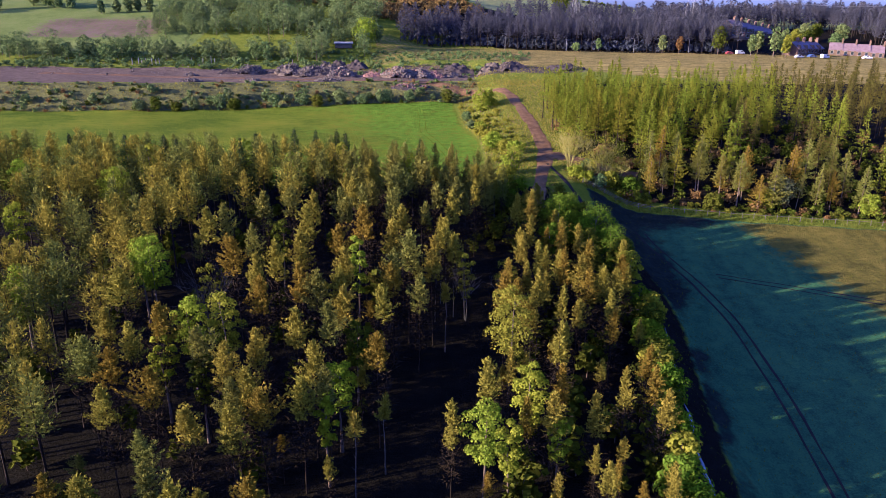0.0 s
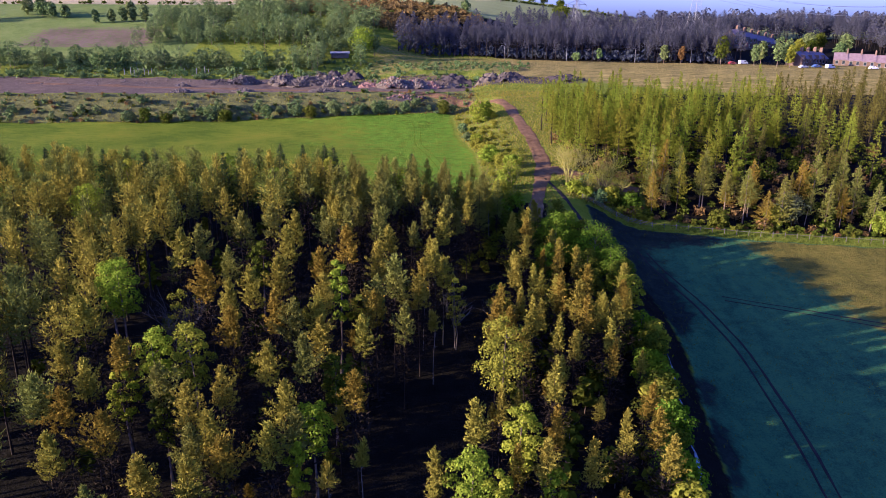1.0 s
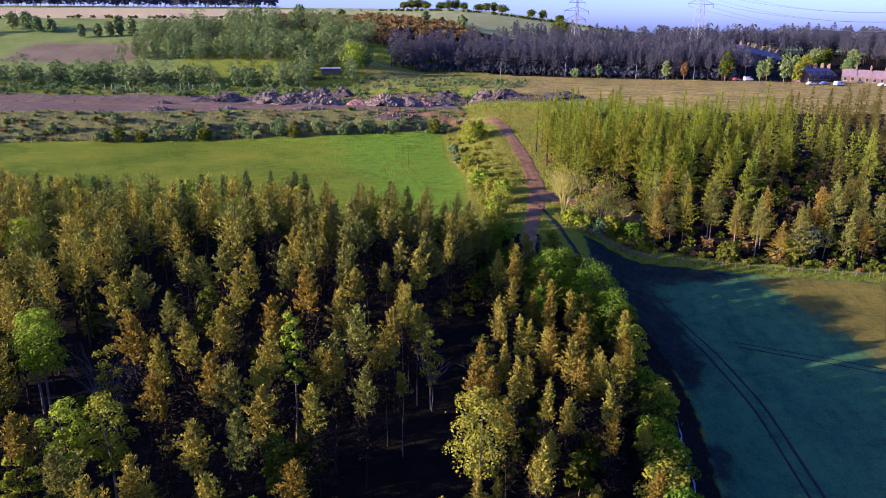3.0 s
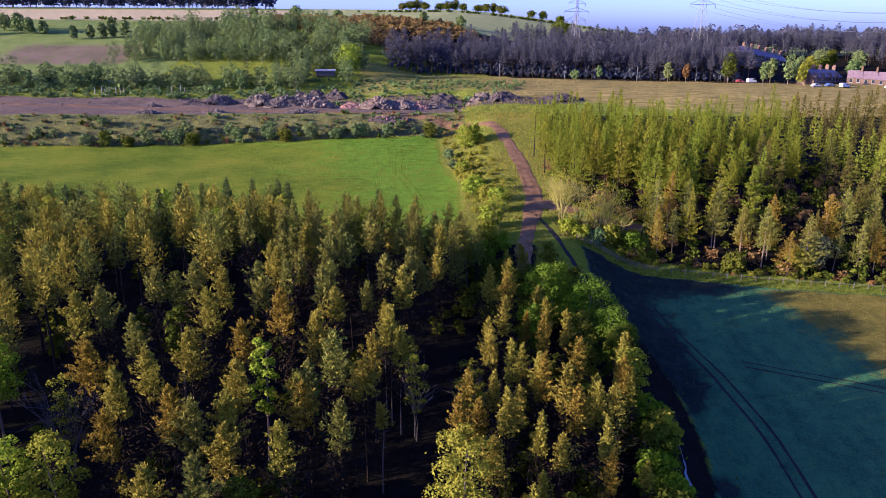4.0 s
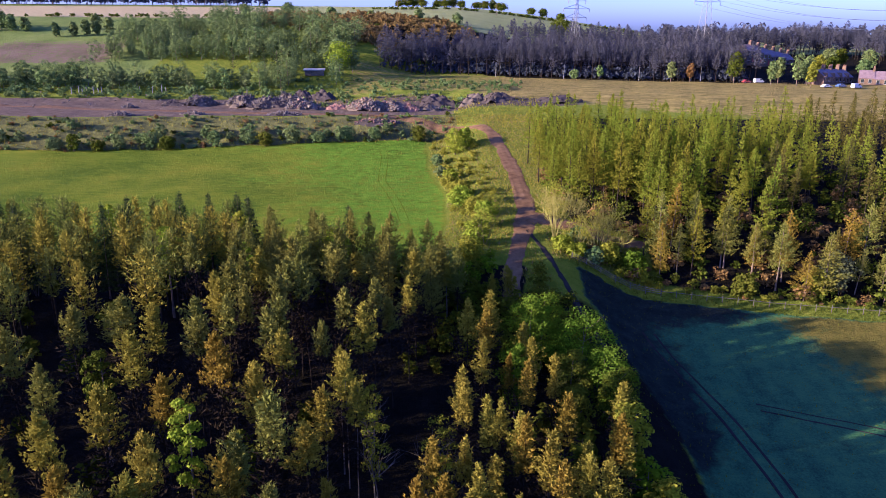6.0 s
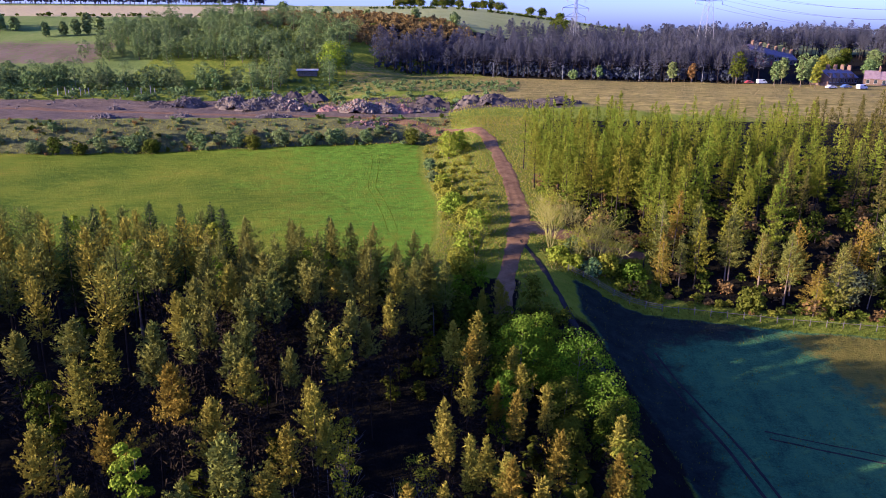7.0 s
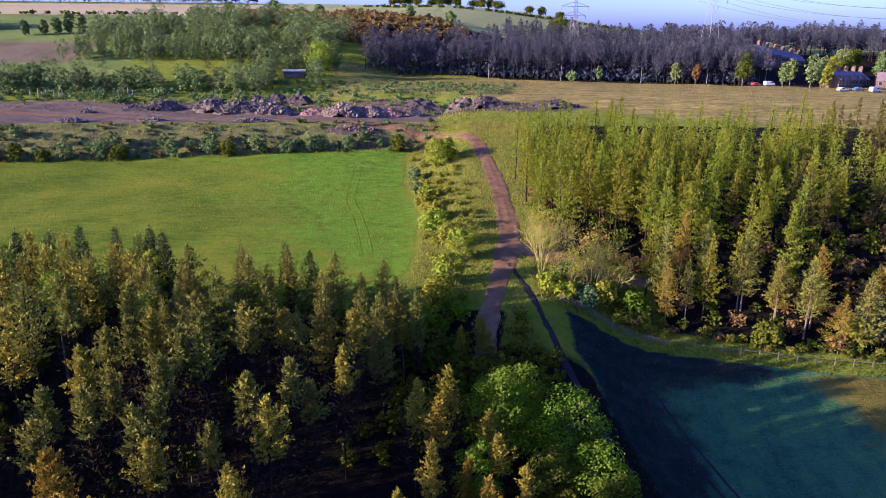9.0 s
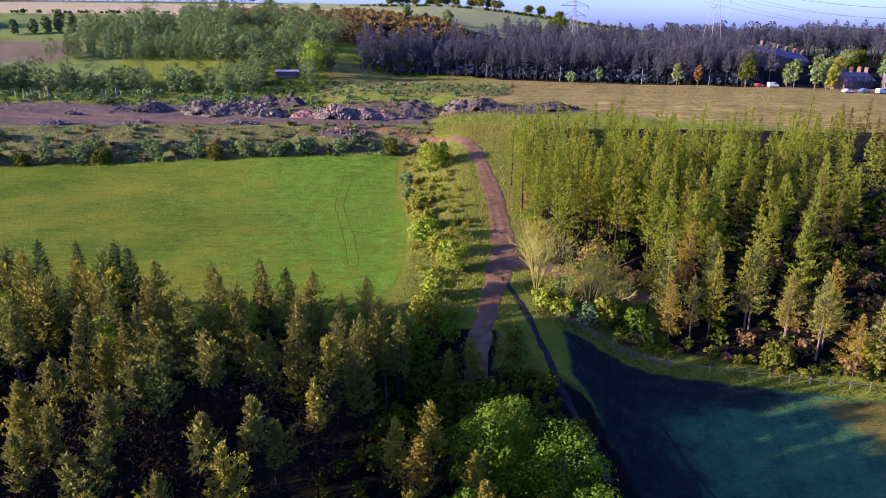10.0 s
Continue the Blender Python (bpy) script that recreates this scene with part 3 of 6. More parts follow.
def leafy_crown(seed, height, low, radius, clumps=16, leaves=70, size=0.34, slim=1.0, hollow=0.55, loose=0.7):
    """A broadleaf crown: many clumps of leaves, uneven, with gaps between."""
    rng = np.random.default_rng(seed)
    mid, half = (height + low) / 2, (height - low) / 2
    corners = []
    for c in range(clumps):
        u = -1 + 2 * (c + rng.uniform(0, 1)) / clumps
        ring = radius * slim * math.sqrt(max(0.05, 1 - abs(u) ** 2.2)) * rng.uniform(0.45, 0.85)
        turn = c * 2.4 + rng.uniform(-0.4, 0.4)
        spot = np.array([ring * np.cos(turn), ring * np.sin(turn), mid + u * half * 0.85])
        r = radius * rng.uniform(0.28, 0.46)
        d = rng.normal(size=(leaves, 3))
        d /= np.linalg.norm(d, axis=1)[:, None]
        d[:, 2] = np.where(d[:, 2] < -0.3, -d[:, 2], d[:, 2])
        p = spot + d * r * rng.uniform(hollow, 1.08, (leaves, 1)) * (1, 1, 0.9)
        corners.append(leaves_on(rng, p, d + (0, 0, 0.4), size, loose))
    inside = rng.normal(size=(clumps * 6, 3)) * (radius * 0.28, radius * 0.28, half * 0.30) + (0, 0, mid)
    corners.append(leaves_on(rng, inside, rng.normal(size=inside.shape), size * 1.3))
    co = np.concatenate(corners)
    return mesh_from("crown", co, np.arange(len(co)).reshape(-1, 4))


def twiggy(seed, height, spread_r, stems=4, forks=3, radius=0.10):
    """Bare branches that fork and fan upwards."""
    rng = np.random.default_rng(seed)
    pieces = []

    def grow(start, way, length, r, level):
        bendy = way + rng.normal(0, 0.12, 3)
        mid = start + way * length * 0.5
        end = mid + bendy / np.linalg.norm(bendy) * length * 0.5
        pieces.append(tube([start, mid, end], [r, r * 0.8, r * 0.55], 4 if level == 0 else 3))
        if level < forks:
            for _ in range(4 if level else 5):
                w = way + rng.normal(0, 0.42, 3) + (0, 0, 0.18)
                at = start + (end - start) * rng.uniform(0.35, 1.0)
                grow(at, w / np.linalg.norm(w), length * rng.uniform(0.5, 0.75), r * 0.5, level + 1)

    for s in range(stems):
        turn = s * 2 * np.pi / stems + rng.uniform(-0.4, 0.4)
        w = np.array([np.cos(turn) * spread_r / height, np.sin(turn) * spread_r / height, 1.0])
        grow(np.array([0.15 * np.cos(turn), 0.15 * np.sin(turn), -0.3]), w / np.linalg.norm(w), height * 0.48, radius, 0)
    return join(pieces)


def tree(name, crown, crown_mat, trunk, trunk_mat, label, category="tree", group="", crown_name="crown"):
    """One tree, or bush: an Empty at its foot with trunk and crown under it."""
    root = new(name)
    root.empty_display_size = 0.5
    part("trunk", mesh_from("trunk", *trunk, True), trunk_mat, root)
    if crown is not None:
        part(crown_name, crown, crown_mat, root)
    return tagged(root, label, category, group)


def stand(prototypes, spots, rng, scale=(0.9, 1.12), sink=0.0):
    """Plant copies of the prototypes at the spots (x, y[, scale]), then keep the prototypes themselves for the first ones."""
    first = {}
    for spot in spots:
        proto = prototypes[int(rng.integers(len(prototypes)))]
        size = (spot[2] if len(spot) > 2 else 1.0) * rng.uniform(*scale)
        wide = (size if size < 1 else size ** 0.5) * rng.uniform(0.88, 1.12)
        m = Matrix.LocRotScale((spot[0], spot[1], ground(spot[0], spot[1]) - sink), Euler((rng.normal(0, 0.02), rng.normal(0, 0.02), rng.uniform(0, 6.28))), (wide, wide, size))
        if proto.name in first:
            copy_thing(proto, m)
        first.setdefault(proto.name, m)
    for proto in prototypes:
        if proto.name in first:
            proto.matrix_basis = first[proto.name]
        else:
            for child in list(proto.children):
                bpy.data.objects.remove(child)
            bpy.data.objects.remove(proto)


def mass(name, shapes, spots, rng, mats, label, category="trees", scale=(0.85, 1.15)):
    """A wood whose trees nobody could count: trunks and crowns joined into one object. shapes: (crown mesh, (trunk corners, faces))."""
    cos, tri, quad, n = [], [], [], 0
    arrays = []
    for crown, (tco, tf) in shapes:
        v = np.empty(len(crown.vertices) * 3, np.float32)
        crown.vertices.foreach_get("co", v)
        loops = np.empty(len(crown.loops), np.int32)
        crown.loops.foreach_get("vertex_index", loops)
        arrays.append((v.reshape(-1, 3), loops.reshape(len(crown.polygons), -1), tco, tf))
    for spot in spots:
        v, f, tco, tf = arrays[int(rng.integers(len(arrays)))]
        size = (spot[2] if len(spot) > 2 else 1.0) * rng.uniform(*scale)
        a = rng.uniform(0, 6.28)
        turn = np.array([[np.cos(a), -np.sin(a), 0], [np.sin(a), np.cos(a), 0], [0, 0, 1]]) * size
        foot = np.array([spot[0], spot[1], ground(spot[0], spot[1])])
        cos += [v @ turn.T + foot, tco @ turn.T + foot]
        tri.append(f + n)
        quad.append(tf + n + len(v))
        n += len(v) + len(tco)
    crown_faces, trunk_faces = np.concatenate(tri), np.concatenate(quad)
    k = crown_faces.shape[1]
    me = bpy.data.meshes.new(name)
    co = np.concatenate(cos)
    me.vertices.add(len(co))
    me.vertices.foreach_set("co", co.astype(np.float32).ravel())
    loops = np.concatenate([crown_faces.ravel(), trunk_faces.ravel()]).astype(np.int32)
    totals = np.r_[np.full(len(crown_faces), k), np.full(len(trunk_faces), 4)].astype(np.int32)
    me.loops.add(len(loops))
    me.loops.foreach_set("vertex_index", loops)
    me.polygons.add(len(totals))
    me.polygons.foreach_set("loop_start", np.r_[0, np.cumsum(totals)[:-1]].astype(np.int32))
    me.polygons.foreach_set("loop_total", totals)
    me.polygons.foreach_set("material_index", np.r_[np.zeros(len(crown_faces)), np.ones(len(trunk_faces))].astype(np.int32))
    me.update(calc_edges=True)
    for mat in mats:
        me.materials.append(mat)
    return tagged(new(name, me), label, category, kind="stuff")


def scatter(rng, x0, x1, y0, y1, gap, inside, jitter=0.42):
    """Spots on a loosened grid, kept where inside(x, y) holds."""
    out = []
    for j, y in enumerate(np.arange(y0, y1, gap * 0.9)):
        for x in np.arange(x0 + (gap / 2 if j % 2 else 0), x1, gap):
            px, py = x + rng.uniform(-jitter, jitter) * gap, y + rng.uniform(-jitter, jitter) * gap
            if inside(px, py):
                out.append((px, py))
    return out

# ---- the pine plantation under the flight ----
rng = np.random.default_rng(11)


def blocked(x, y, spots, reach):
    return any((x - s[0]) ** 2 + (y - s[1]) ** 2 < reach * reach for s in spots)


# broadleaf trees that stand out among the pines: x, y, height, half width, leaf, clump shape
GREENS = [(-57.3, 120.5, 14.5, 3.0, "bright"), (-40.8, 94, 14.2, 2.8, "bright"), (-43.5, 97, 13.0, 2.2, "bright"), (-55.5, 86.9, 13, 2.4, "bright"), (-30.3, 78.8, 13.2, 2.2, "bright"),
          (-26, 78.5, 14, 2.4, "yellow"), (-32.2, 74.3, 11.8, 1.7, "bright"), (-26.6, 70.8, 11, 1.6, "deep"), (-11.4, 92.2, 15.4, 1.6, "bright"), (-9.8, 77.4, 11.5, 1.6, "deep"),
          (-10.8, 69.5, 11, 2.2, "bright"), (-11.4, 64, 10.6, 1.3, "bright"), (9.0, 78.5, 15, 3.0, "yellow"), (10.3, 67.3, 12.5, 2.2, "bright"), (5.1, 61.3, 12, 2.4, "bright"),
          (7.6, 60.4, 10.6, 1.6, "bright"), (12.8, 62.7, 9.5, 1.4, "bright"), (-40.2, 141.8, 13, 1.9, "bright"), (-29, 134.5, 13, 1.9, "bright"), (-5.7, 136.5, 12, 2.3, "bright"),
          (-17, 130, 13.0, 1.6, "bright"), (-68, 108, 13, 2.2, "bright"), (-24.5, 104, 12.5, 1.6, "deep"), (-58, 138, 13, 2.2, "yellow"), (-78, 128, 13, 2.4, "bright"), (-20, 140, 13, 1.8, "yellow")]
LEAF = {"bright": LEAF_BRIGHT, "rich": LEAF_RICH, "yellow": LEAF_YELLOW, "deep": LEAF_DEEP, "sage": LEAF_SAGE}
SAY = {"bright": "fresh green young broadleaf tree among the pines", "yellow": "yellow-green maple in new leaf among pines", "deep": "deep green broadleaf tree in the shade of pines"}


def broadleaf(x, y, height, half, leaf, seed, label, low=0.42, leaves=80, name="broadleaf_tree", size=0.34, trunk_mat=BARK, loose=0.55):
    r = np.random.default_rng(seed)
    clumps = int(10 + half * 5)
    t = tree(name, leafy_crown(seed, height, height * low, half, clumps, leaves, size, 1.0, 0.62, loose), LEAF[leaf], stem(r, height * 0.93, 0.10 + height * 0.006, 7, max(low, 0.2), half * 0.45, 0.12, 0.6), trunk_mat, label)
    t.matrix_basis = pose(x, y, ground(x, y), 0, 0, seed * 40)
    return t


for k, (x, y, h, half, leaf) in enumerate(GREENS):
    broadleaf(x, y, h * 1.07, half, leaf, 100 + k, SAY[leaf], 0.42, 150, "broadleaf_tree", 0.22)

PINE_LABEL = "tall pine with golden-olive sunlit needles and ragged boughs"


def pine_prototypes(count, seed, group, label=PINE_LABEL, low=(0.60, 0.70), wide=(1.6, 2.35), mat=PINE, bark=BARK_SHADED, **shape):
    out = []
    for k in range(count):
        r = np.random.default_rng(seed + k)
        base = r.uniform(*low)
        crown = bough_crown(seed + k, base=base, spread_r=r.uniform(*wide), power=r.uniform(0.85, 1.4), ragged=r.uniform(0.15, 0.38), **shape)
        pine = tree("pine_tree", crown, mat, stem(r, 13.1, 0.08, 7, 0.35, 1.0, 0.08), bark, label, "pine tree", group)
        # added skirt that shuts low sun out beneath the crown and hides the stem
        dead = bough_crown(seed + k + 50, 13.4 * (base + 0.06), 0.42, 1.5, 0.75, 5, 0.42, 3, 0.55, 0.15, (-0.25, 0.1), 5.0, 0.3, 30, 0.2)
        tagged(part("dead_skirt", dead, SHADE_TWIG, pine, "near-black twigs added below the crown to keep light out"), kind="stuff")
        out.append(pine)
    return out


# pines that stand out one by one: x, y, height of the upper crown over the datum
STRIP_NEAR = [(1.7, 61.8, 2.1), (12.3, 62.6, 3.5), (9.6, 63.5, 1.7), (17.1, 64.2, 1.9), (24.3, 65.1, 1.4), (13.5, 67.6, 3.5), (6.1, 68.0, 3.8), (21.0, 68.5, 2.4), (23.9, 68.6, 2.4), (14.8, 75.0, 5.2), (12.1, 81.7, 5.1), (22.6, 83.1, 3.4), (18.5, 85.3, 3.5), (23.3, 86.2, 4.3), (8.9, 86.2, 7.8), (16.5, 87.0, 4.6), (13.6, 88.2, 6.7), (20.5, 89.0, 6.9)]
STRIP_FAR = [(24.4, 90.1, 5.7), (22.7, 91.2, 5.7), (9.7, 92.2, 7.6), (19.8, 92.8, 7.5), (15.2, 92.9, 4.3), (17.8, 94.3, 7.2), (17.7, 96.7, 6.2), (14.9, 97.8, 7.7), (22.0, 99.3, 6.9), (12.8, 100.6, 7.7), (12.4, 103.4, 8.0), (19.2, 105.7, 7.2), (22.3, 107.6, 6.8), (14.6, 109.2, 8.3), (15.1, 113.7, 10.7), (12.9, 116.5, 9.6), (16.1, 118.8, 10.9)]
BLOCK_NEAR = [(-23.5, 58.3, 3.1), (-26.7, 55.8, 2.8), (-19.6, 58.4, 3.3), (-16.9, 60.4, 3.9), (-33.0, 61.4, 3.3), (-20.1, 62.1, 4.0), (-13.7, 63.0, 3.5), (-29.2, 63.7, 4.4), (-19.4, 64.3, 5.1), (-11.3, 65.8, 3.6), (-22.9, 67.4, 5.3), (-35.3, 67.7, 4.7), (-13.4, 68.5, 5.1), (-38.2, 68.6, 5.4), (-19.7, 69.7, 5.6), (-6.5, 70.3, 5.4), (-34.0, 70.5, 6.0), (-26.2, 71.0, 5.5), (-16.5, 74.2, 6.6), (-32.1, 74.4, 6.6), (-38.4, 74.7, 6.1), (-12.9, 74.9, 7.9), (-11.7, 79.7, 7.5), (-21.6, 80.1, 7.9), (-6.4, 80.1, 7.4), (-15.1, 81.6, 8.5), (-39.4, 82.2, 8.2), (-17.5, 82.9, 9.0), (-12.9, 83.9, 8.1), (-2.5, 84.8, 7.1), (-23.8, 86.0, 8.9)]
BLOCK_MIDDLE = [(-6.0, 86.8, 8.0), (-11.7, 87.0, 9.5), (-6.3, 89.2, 9.1), (-21.7, 90.1, 9.3), (-27.6, 90.5, 10.5), (-0.8, 91.7, 7.6), (-4.2, 92.1, 10.0), (-19.8, 94.3, 9.8), (-14.3, 95.0, 10.1), (-6.4, 97.3, 9.9), (-28.3, 99.9, 9.4), (-34.6, 101.5, 10.5), (-11.2, 101.5, 11.8), (-20.2, 103.2, 10.8), (-32.5, 103.2, 12.0), (-14.7, 104.5, 11.8), (-5.7, 104.9, 10.7), (-7.5, 106.1, 11.8), (-27.8, 106.1, 12.8), (-2.1, 106.9, 10.4), (-19.8, 107.3, 12.8), (-12.2, 108.2, 13.6), (-23.9, 108.9, 12.9), (-15.6, 108.9, 13.2), (1.7, 109.0, 11.9), (-7.5, 109.6, 12.4), (-10.9, 110.8, 13.9), (-0.6, 111.3, 12.6), (-14.2, 112.1, 14.7), (-7.9, 112.5, 13.5)]
BLOCK_FAR = [(2.4, 113.3, 12.7), (4.4, 114.3, 10.7), (-15.4, 114.8, 14.4), (-5.7, 117.2, 13.4), (-14.6, 117.4, 14.3), (-7.8, 117.7, 13.6), (6.0, 119.3, 11.3), (-2.8, 119.8, 14.3), (-13.8, 119.9, 14.7), (-3.4, 121.5, 16.8), (-12.4, 121.6, 14.1), (-21.1, 123.3, 17.0), (-8.2, 123.4, 14.8), (1.2, 123.5, 12.6), (6.6, 124.6, 12.7), (-16.9, 125.7, 16.6), (-11.8, 127.2, 15.5), (8.7, 128.4, 12.4), (2.4, 128.5, 14.0), (-16.7, 131.9, 15.6), (-9.7, 133.1, 15.3), (-4.2, 134.4, 15.1), (12.0, 135.7, 11.0), (-7.0, 136.3, 15.6), (1.3, 140.1, 15.1), (-4.2, 141.0, 14.4), (7.1, 143.9, 11.9)]
MARKED = STRIP_NEAR + STRIP_FAR + BLOCK_NEAR + BLOCK_MIDDLE + BLOCK_FAR


def canopy(x, y):
    """Height of the closed canopy's tips over the datum."""
    if x > ride_east(y):
        return float(np.interp(y, [36, 62, 75, 88, 105, 119, 132], [1, 3.4, 6.0, 7.6, 8.6, 11.0, 10.0]))
    corner = smooth(y, 122, 132) * smooth(x, -24, -12)
    return float(np.interp(y, [-40, 36, 56, 62, 70, 75, 82, 90, 104, 110, 120, 126, 147], [-1, 1.5, 4.0, 5.0, 6.8, 8.0, 9.6, 10.8, 12.6, 14.0, 15.2, 15.9, 16.3]) * (1 - corner) + (15.4 - 2.2 * smooth(x, -4, 8)) * corner)


def share(x, y, top):
    return (top - ground(x, y)) / 13.4


def in_block(x, y):
    return -0.6 * y - 26 < x < ride_west(y) - 0.6 and y < (145.5 if x < -24 else 142.5) - 0.02 * x and not blocked(x, y, GREENS, 2.3) and not blocked(x, y, MARKED, 3.0 if y < 112 else 2.6)


def in_strip(x, y):
    return ride_east(y) + 0.5 < x < field_edge(y) - 6.0 and y < 121 and not blocked(x, y, GREENS, 2.5) and not blocked(x, y, MARKED, 2.7) and not (x > 20.5 and y > 106)


def filled(x, y):
    """Between the marked trees near the ride stand lower, overtopped ones; elsewhere the canopy is closed."""
    near_marked = x > -40 and 54 < y < 120
    return rng.uniform(0.42, 0.60) if near_marked else rng.uniform(0.90, 1.0) if y > 133 else rng.uniform(0.74, 1.0)


def planted(spots):
    return [(x, y, share(x, y, min(z + 1.1, max(canopy(x, y), min(z, 15.6))))) for x, y, z in spots]


block = [s for s in scatter(rng, -135, 16, 36, 150, 4.1, in_block) if rng.uniform() > (0.06 if s[1] > 133 else 0.15 if s[1] < 52 else 0.3 if s[0] < -40 else 0.45 if s[1] > 120 else 0.85 if s[1] > 88 else 0.70)]
block = [(x, y, share(x, y, canopy(x, y)) * filled(x, y)) for x, y in block]
close = [s for s in block if s[0] > ride_west(s[1]) - 32 and s[1] > 44]
distant = [s for s in block if not (s[0] > ride_west(s[1]) - 32 and s[1] > 44)]
strip_fill = [(x, y, share(x, y, canopy(x, y)) * (rng.uniform(0.52, 0.78) if y < 86 else rng.uniform(0.70, 0.90))) for x, y in scatter(rng, -12, 34, 36, 132, 3.4, in_strip) if rng.uniform() > 0.5]
near_pines = planted(BLOCK_NEAR + BLOCK_MIDDLE[:15]) + [s for s in close if s[1] < 104]
far_pines = planted(BLOCK_MIDDLE[15:] + BLOCK_FAR) + [s for s in close if s[1] >= 104]
strip_pines = planted(STRIP_NEAR + STRIP_FAR) + strip_fill
OLIVE_LABEL = "pine with dark olive needles and upturned boughs"
RUST_LABEL = "pine with rusty brown needles and ragged boughs"
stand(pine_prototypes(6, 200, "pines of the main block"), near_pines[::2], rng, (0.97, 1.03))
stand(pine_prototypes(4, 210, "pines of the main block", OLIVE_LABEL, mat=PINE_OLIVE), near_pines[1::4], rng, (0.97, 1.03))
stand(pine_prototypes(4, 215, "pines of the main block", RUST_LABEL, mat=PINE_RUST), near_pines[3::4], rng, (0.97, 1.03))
# far half mostly olive, a greener tone put in for the haze
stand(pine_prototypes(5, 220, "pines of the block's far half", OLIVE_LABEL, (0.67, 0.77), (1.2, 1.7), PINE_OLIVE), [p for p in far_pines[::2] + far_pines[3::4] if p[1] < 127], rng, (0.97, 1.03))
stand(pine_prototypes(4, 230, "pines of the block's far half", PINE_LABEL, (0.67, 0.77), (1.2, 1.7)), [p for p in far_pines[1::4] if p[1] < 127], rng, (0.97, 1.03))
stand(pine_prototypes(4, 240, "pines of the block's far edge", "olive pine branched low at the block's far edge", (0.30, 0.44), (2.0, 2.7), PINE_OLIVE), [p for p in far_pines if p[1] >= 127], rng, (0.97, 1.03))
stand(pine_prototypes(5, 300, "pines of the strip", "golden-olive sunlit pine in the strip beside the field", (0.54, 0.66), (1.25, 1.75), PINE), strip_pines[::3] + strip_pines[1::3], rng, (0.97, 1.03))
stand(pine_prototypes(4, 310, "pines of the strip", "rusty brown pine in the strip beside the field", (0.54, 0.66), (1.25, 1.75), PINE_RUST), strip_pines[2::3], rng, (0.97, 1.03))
lean_shapes = [(bough_crown(400 + k, base=0.50, spread_r=1.8 + 0.12 * k, gap=0.7, arms=5, step=0.5, count=4, length=0.42, width=0.16, power=1.3 + 0.15 * k, inner=90), stem(np.random.default_rng(k), 13.1, 0.14, 1, 0.3, 0.8, 0.08)) for k in range(5)]
mass("pine_plantation", lean_shapes, distant[::2], rng, (PINE, BARK_SHADED), "dense plantation of golden-olive pines", "pine wood", (0.95, 1.05))
mass("olive_pine_plantation", lean_shapes, distant[1::2], rng, (PINE_OLIVE, BARK_SHADED), "dense plantation of dark olive pines", "pine wood", (0.95, 1.05))

back = [s for s in scatter(rng, -95, 20, -42, 36, 4.8, lambda x, y: -0.25 * y - 75 < x < ride_west(y) - 0.6)]
back += [s for s in scatter(rng, -40, 34, -42, 36, 3.8, lambda x, y: ride_east(y) < x < field_edge(y) - 6.5)]
back_shapes = [(pine_crown(420 + k, base=0.5, whorls=6, per=5, count=2, length=0.8, width=0.34, spread_r=1.6 + 0.2 * k, shoots=2, inner=24), stem(np.random.default_rng(k), 13.1, 0.14, 0, 0.3, 0.8, 0.08)) for k in range(3)]
mass("pine_wood", back_shapes, back, rng, (PINE, BARK), "plantation of olive-brown pines running on down the slope", "pine wood", (0.8, 1.06))

# undergrowth added in the deep shade under the pines, stopping low sun
shade_shapes = [(leafy_crown(450 + k, 4.6, 0.2, 1.8, 7, 9, 0.85), stem(np.random.default_rng(k), 4.0, 0.06, 3, 0.1, 0.9, 0.1)) for k in range(3)]
shade_spots = [(x, y, rng.uniform(0.5, 1.25)) for x, y in scatter(rng, -60, 8, 60, 146, 6.5, lambda x, y: x < ride_west(y) - 2.5 and y < 145)]
shade_spots += [(x, y, rng.uniform(0.6, 1.3)) for x, y in scatter(rng, -4, 28, 50, 118, 4.2, lambda x, y: ride_east(y) + 3 < x < field_edge(y) - 7)]
mass("undergrowth", shade_shapes, shade_spots[::2], rng, (LEAF_DEEP, BARK), "dark leafy undergrowth added under the pines to stop low sun", "undergrowth")

# the pale-stemmed trees at the ride, and thin poles left standing
for k, (x, y, h) in enumerate([(1.0, 101.5, 15.2), (2.2, 99.5, 13.5), (-0.6, 98.0, 14.0), (0.2, 103.5, 14.6)]):
    p = pine_prototypes(1, 500 + k, "pines at the ride", "tall pine with a long pale bare stem", (0.58, 0.68), (1.5, 2.0), PINE, BARK_PALE)[0]
    p.matrix_basis = pose(x, y, ground(x, y), 0, 0, 70 * k) @ Matrix.Diagonal((0.9, 0.9, h / 13.4, 1))

# hedge of broadleaf trees along the field
HEDGE = [(20.6, 119.5, 11.5, 3.3, "rich"), (22.6, 122.6, 10.5, 3.0, "rich"), (27.3, 119.8, 9.2, 4.2, "rich"), (29.4, 114.5, 8.2, 3.4, "rich"), (30, 111, 8.2, 2.8, "deep"), (29.2, 102.2, 10.0, 2.3, "yellow"),
         (18.6, 113.0, 9.6, 2.2, "rich"), (24.5, 108, 7.5, 2.4, "deep"), (24.8, 113.5, 8.0, 2.6, "deep")]
for k, y in enumerate(np.arange(46, 100, 3.1)):
    HEDGE.append((float(field_edge(y)) - 4.6 + 0.7 * math.sin(k * 2.1), float(y), 6.2 + 0.8 * math.sin(k * 1.3), 2.5 + 0.3 * math.sin(k * 0.7), "yellow" if k % 5 == 1 else "deep" if k % 3 == 0 else "rich"))
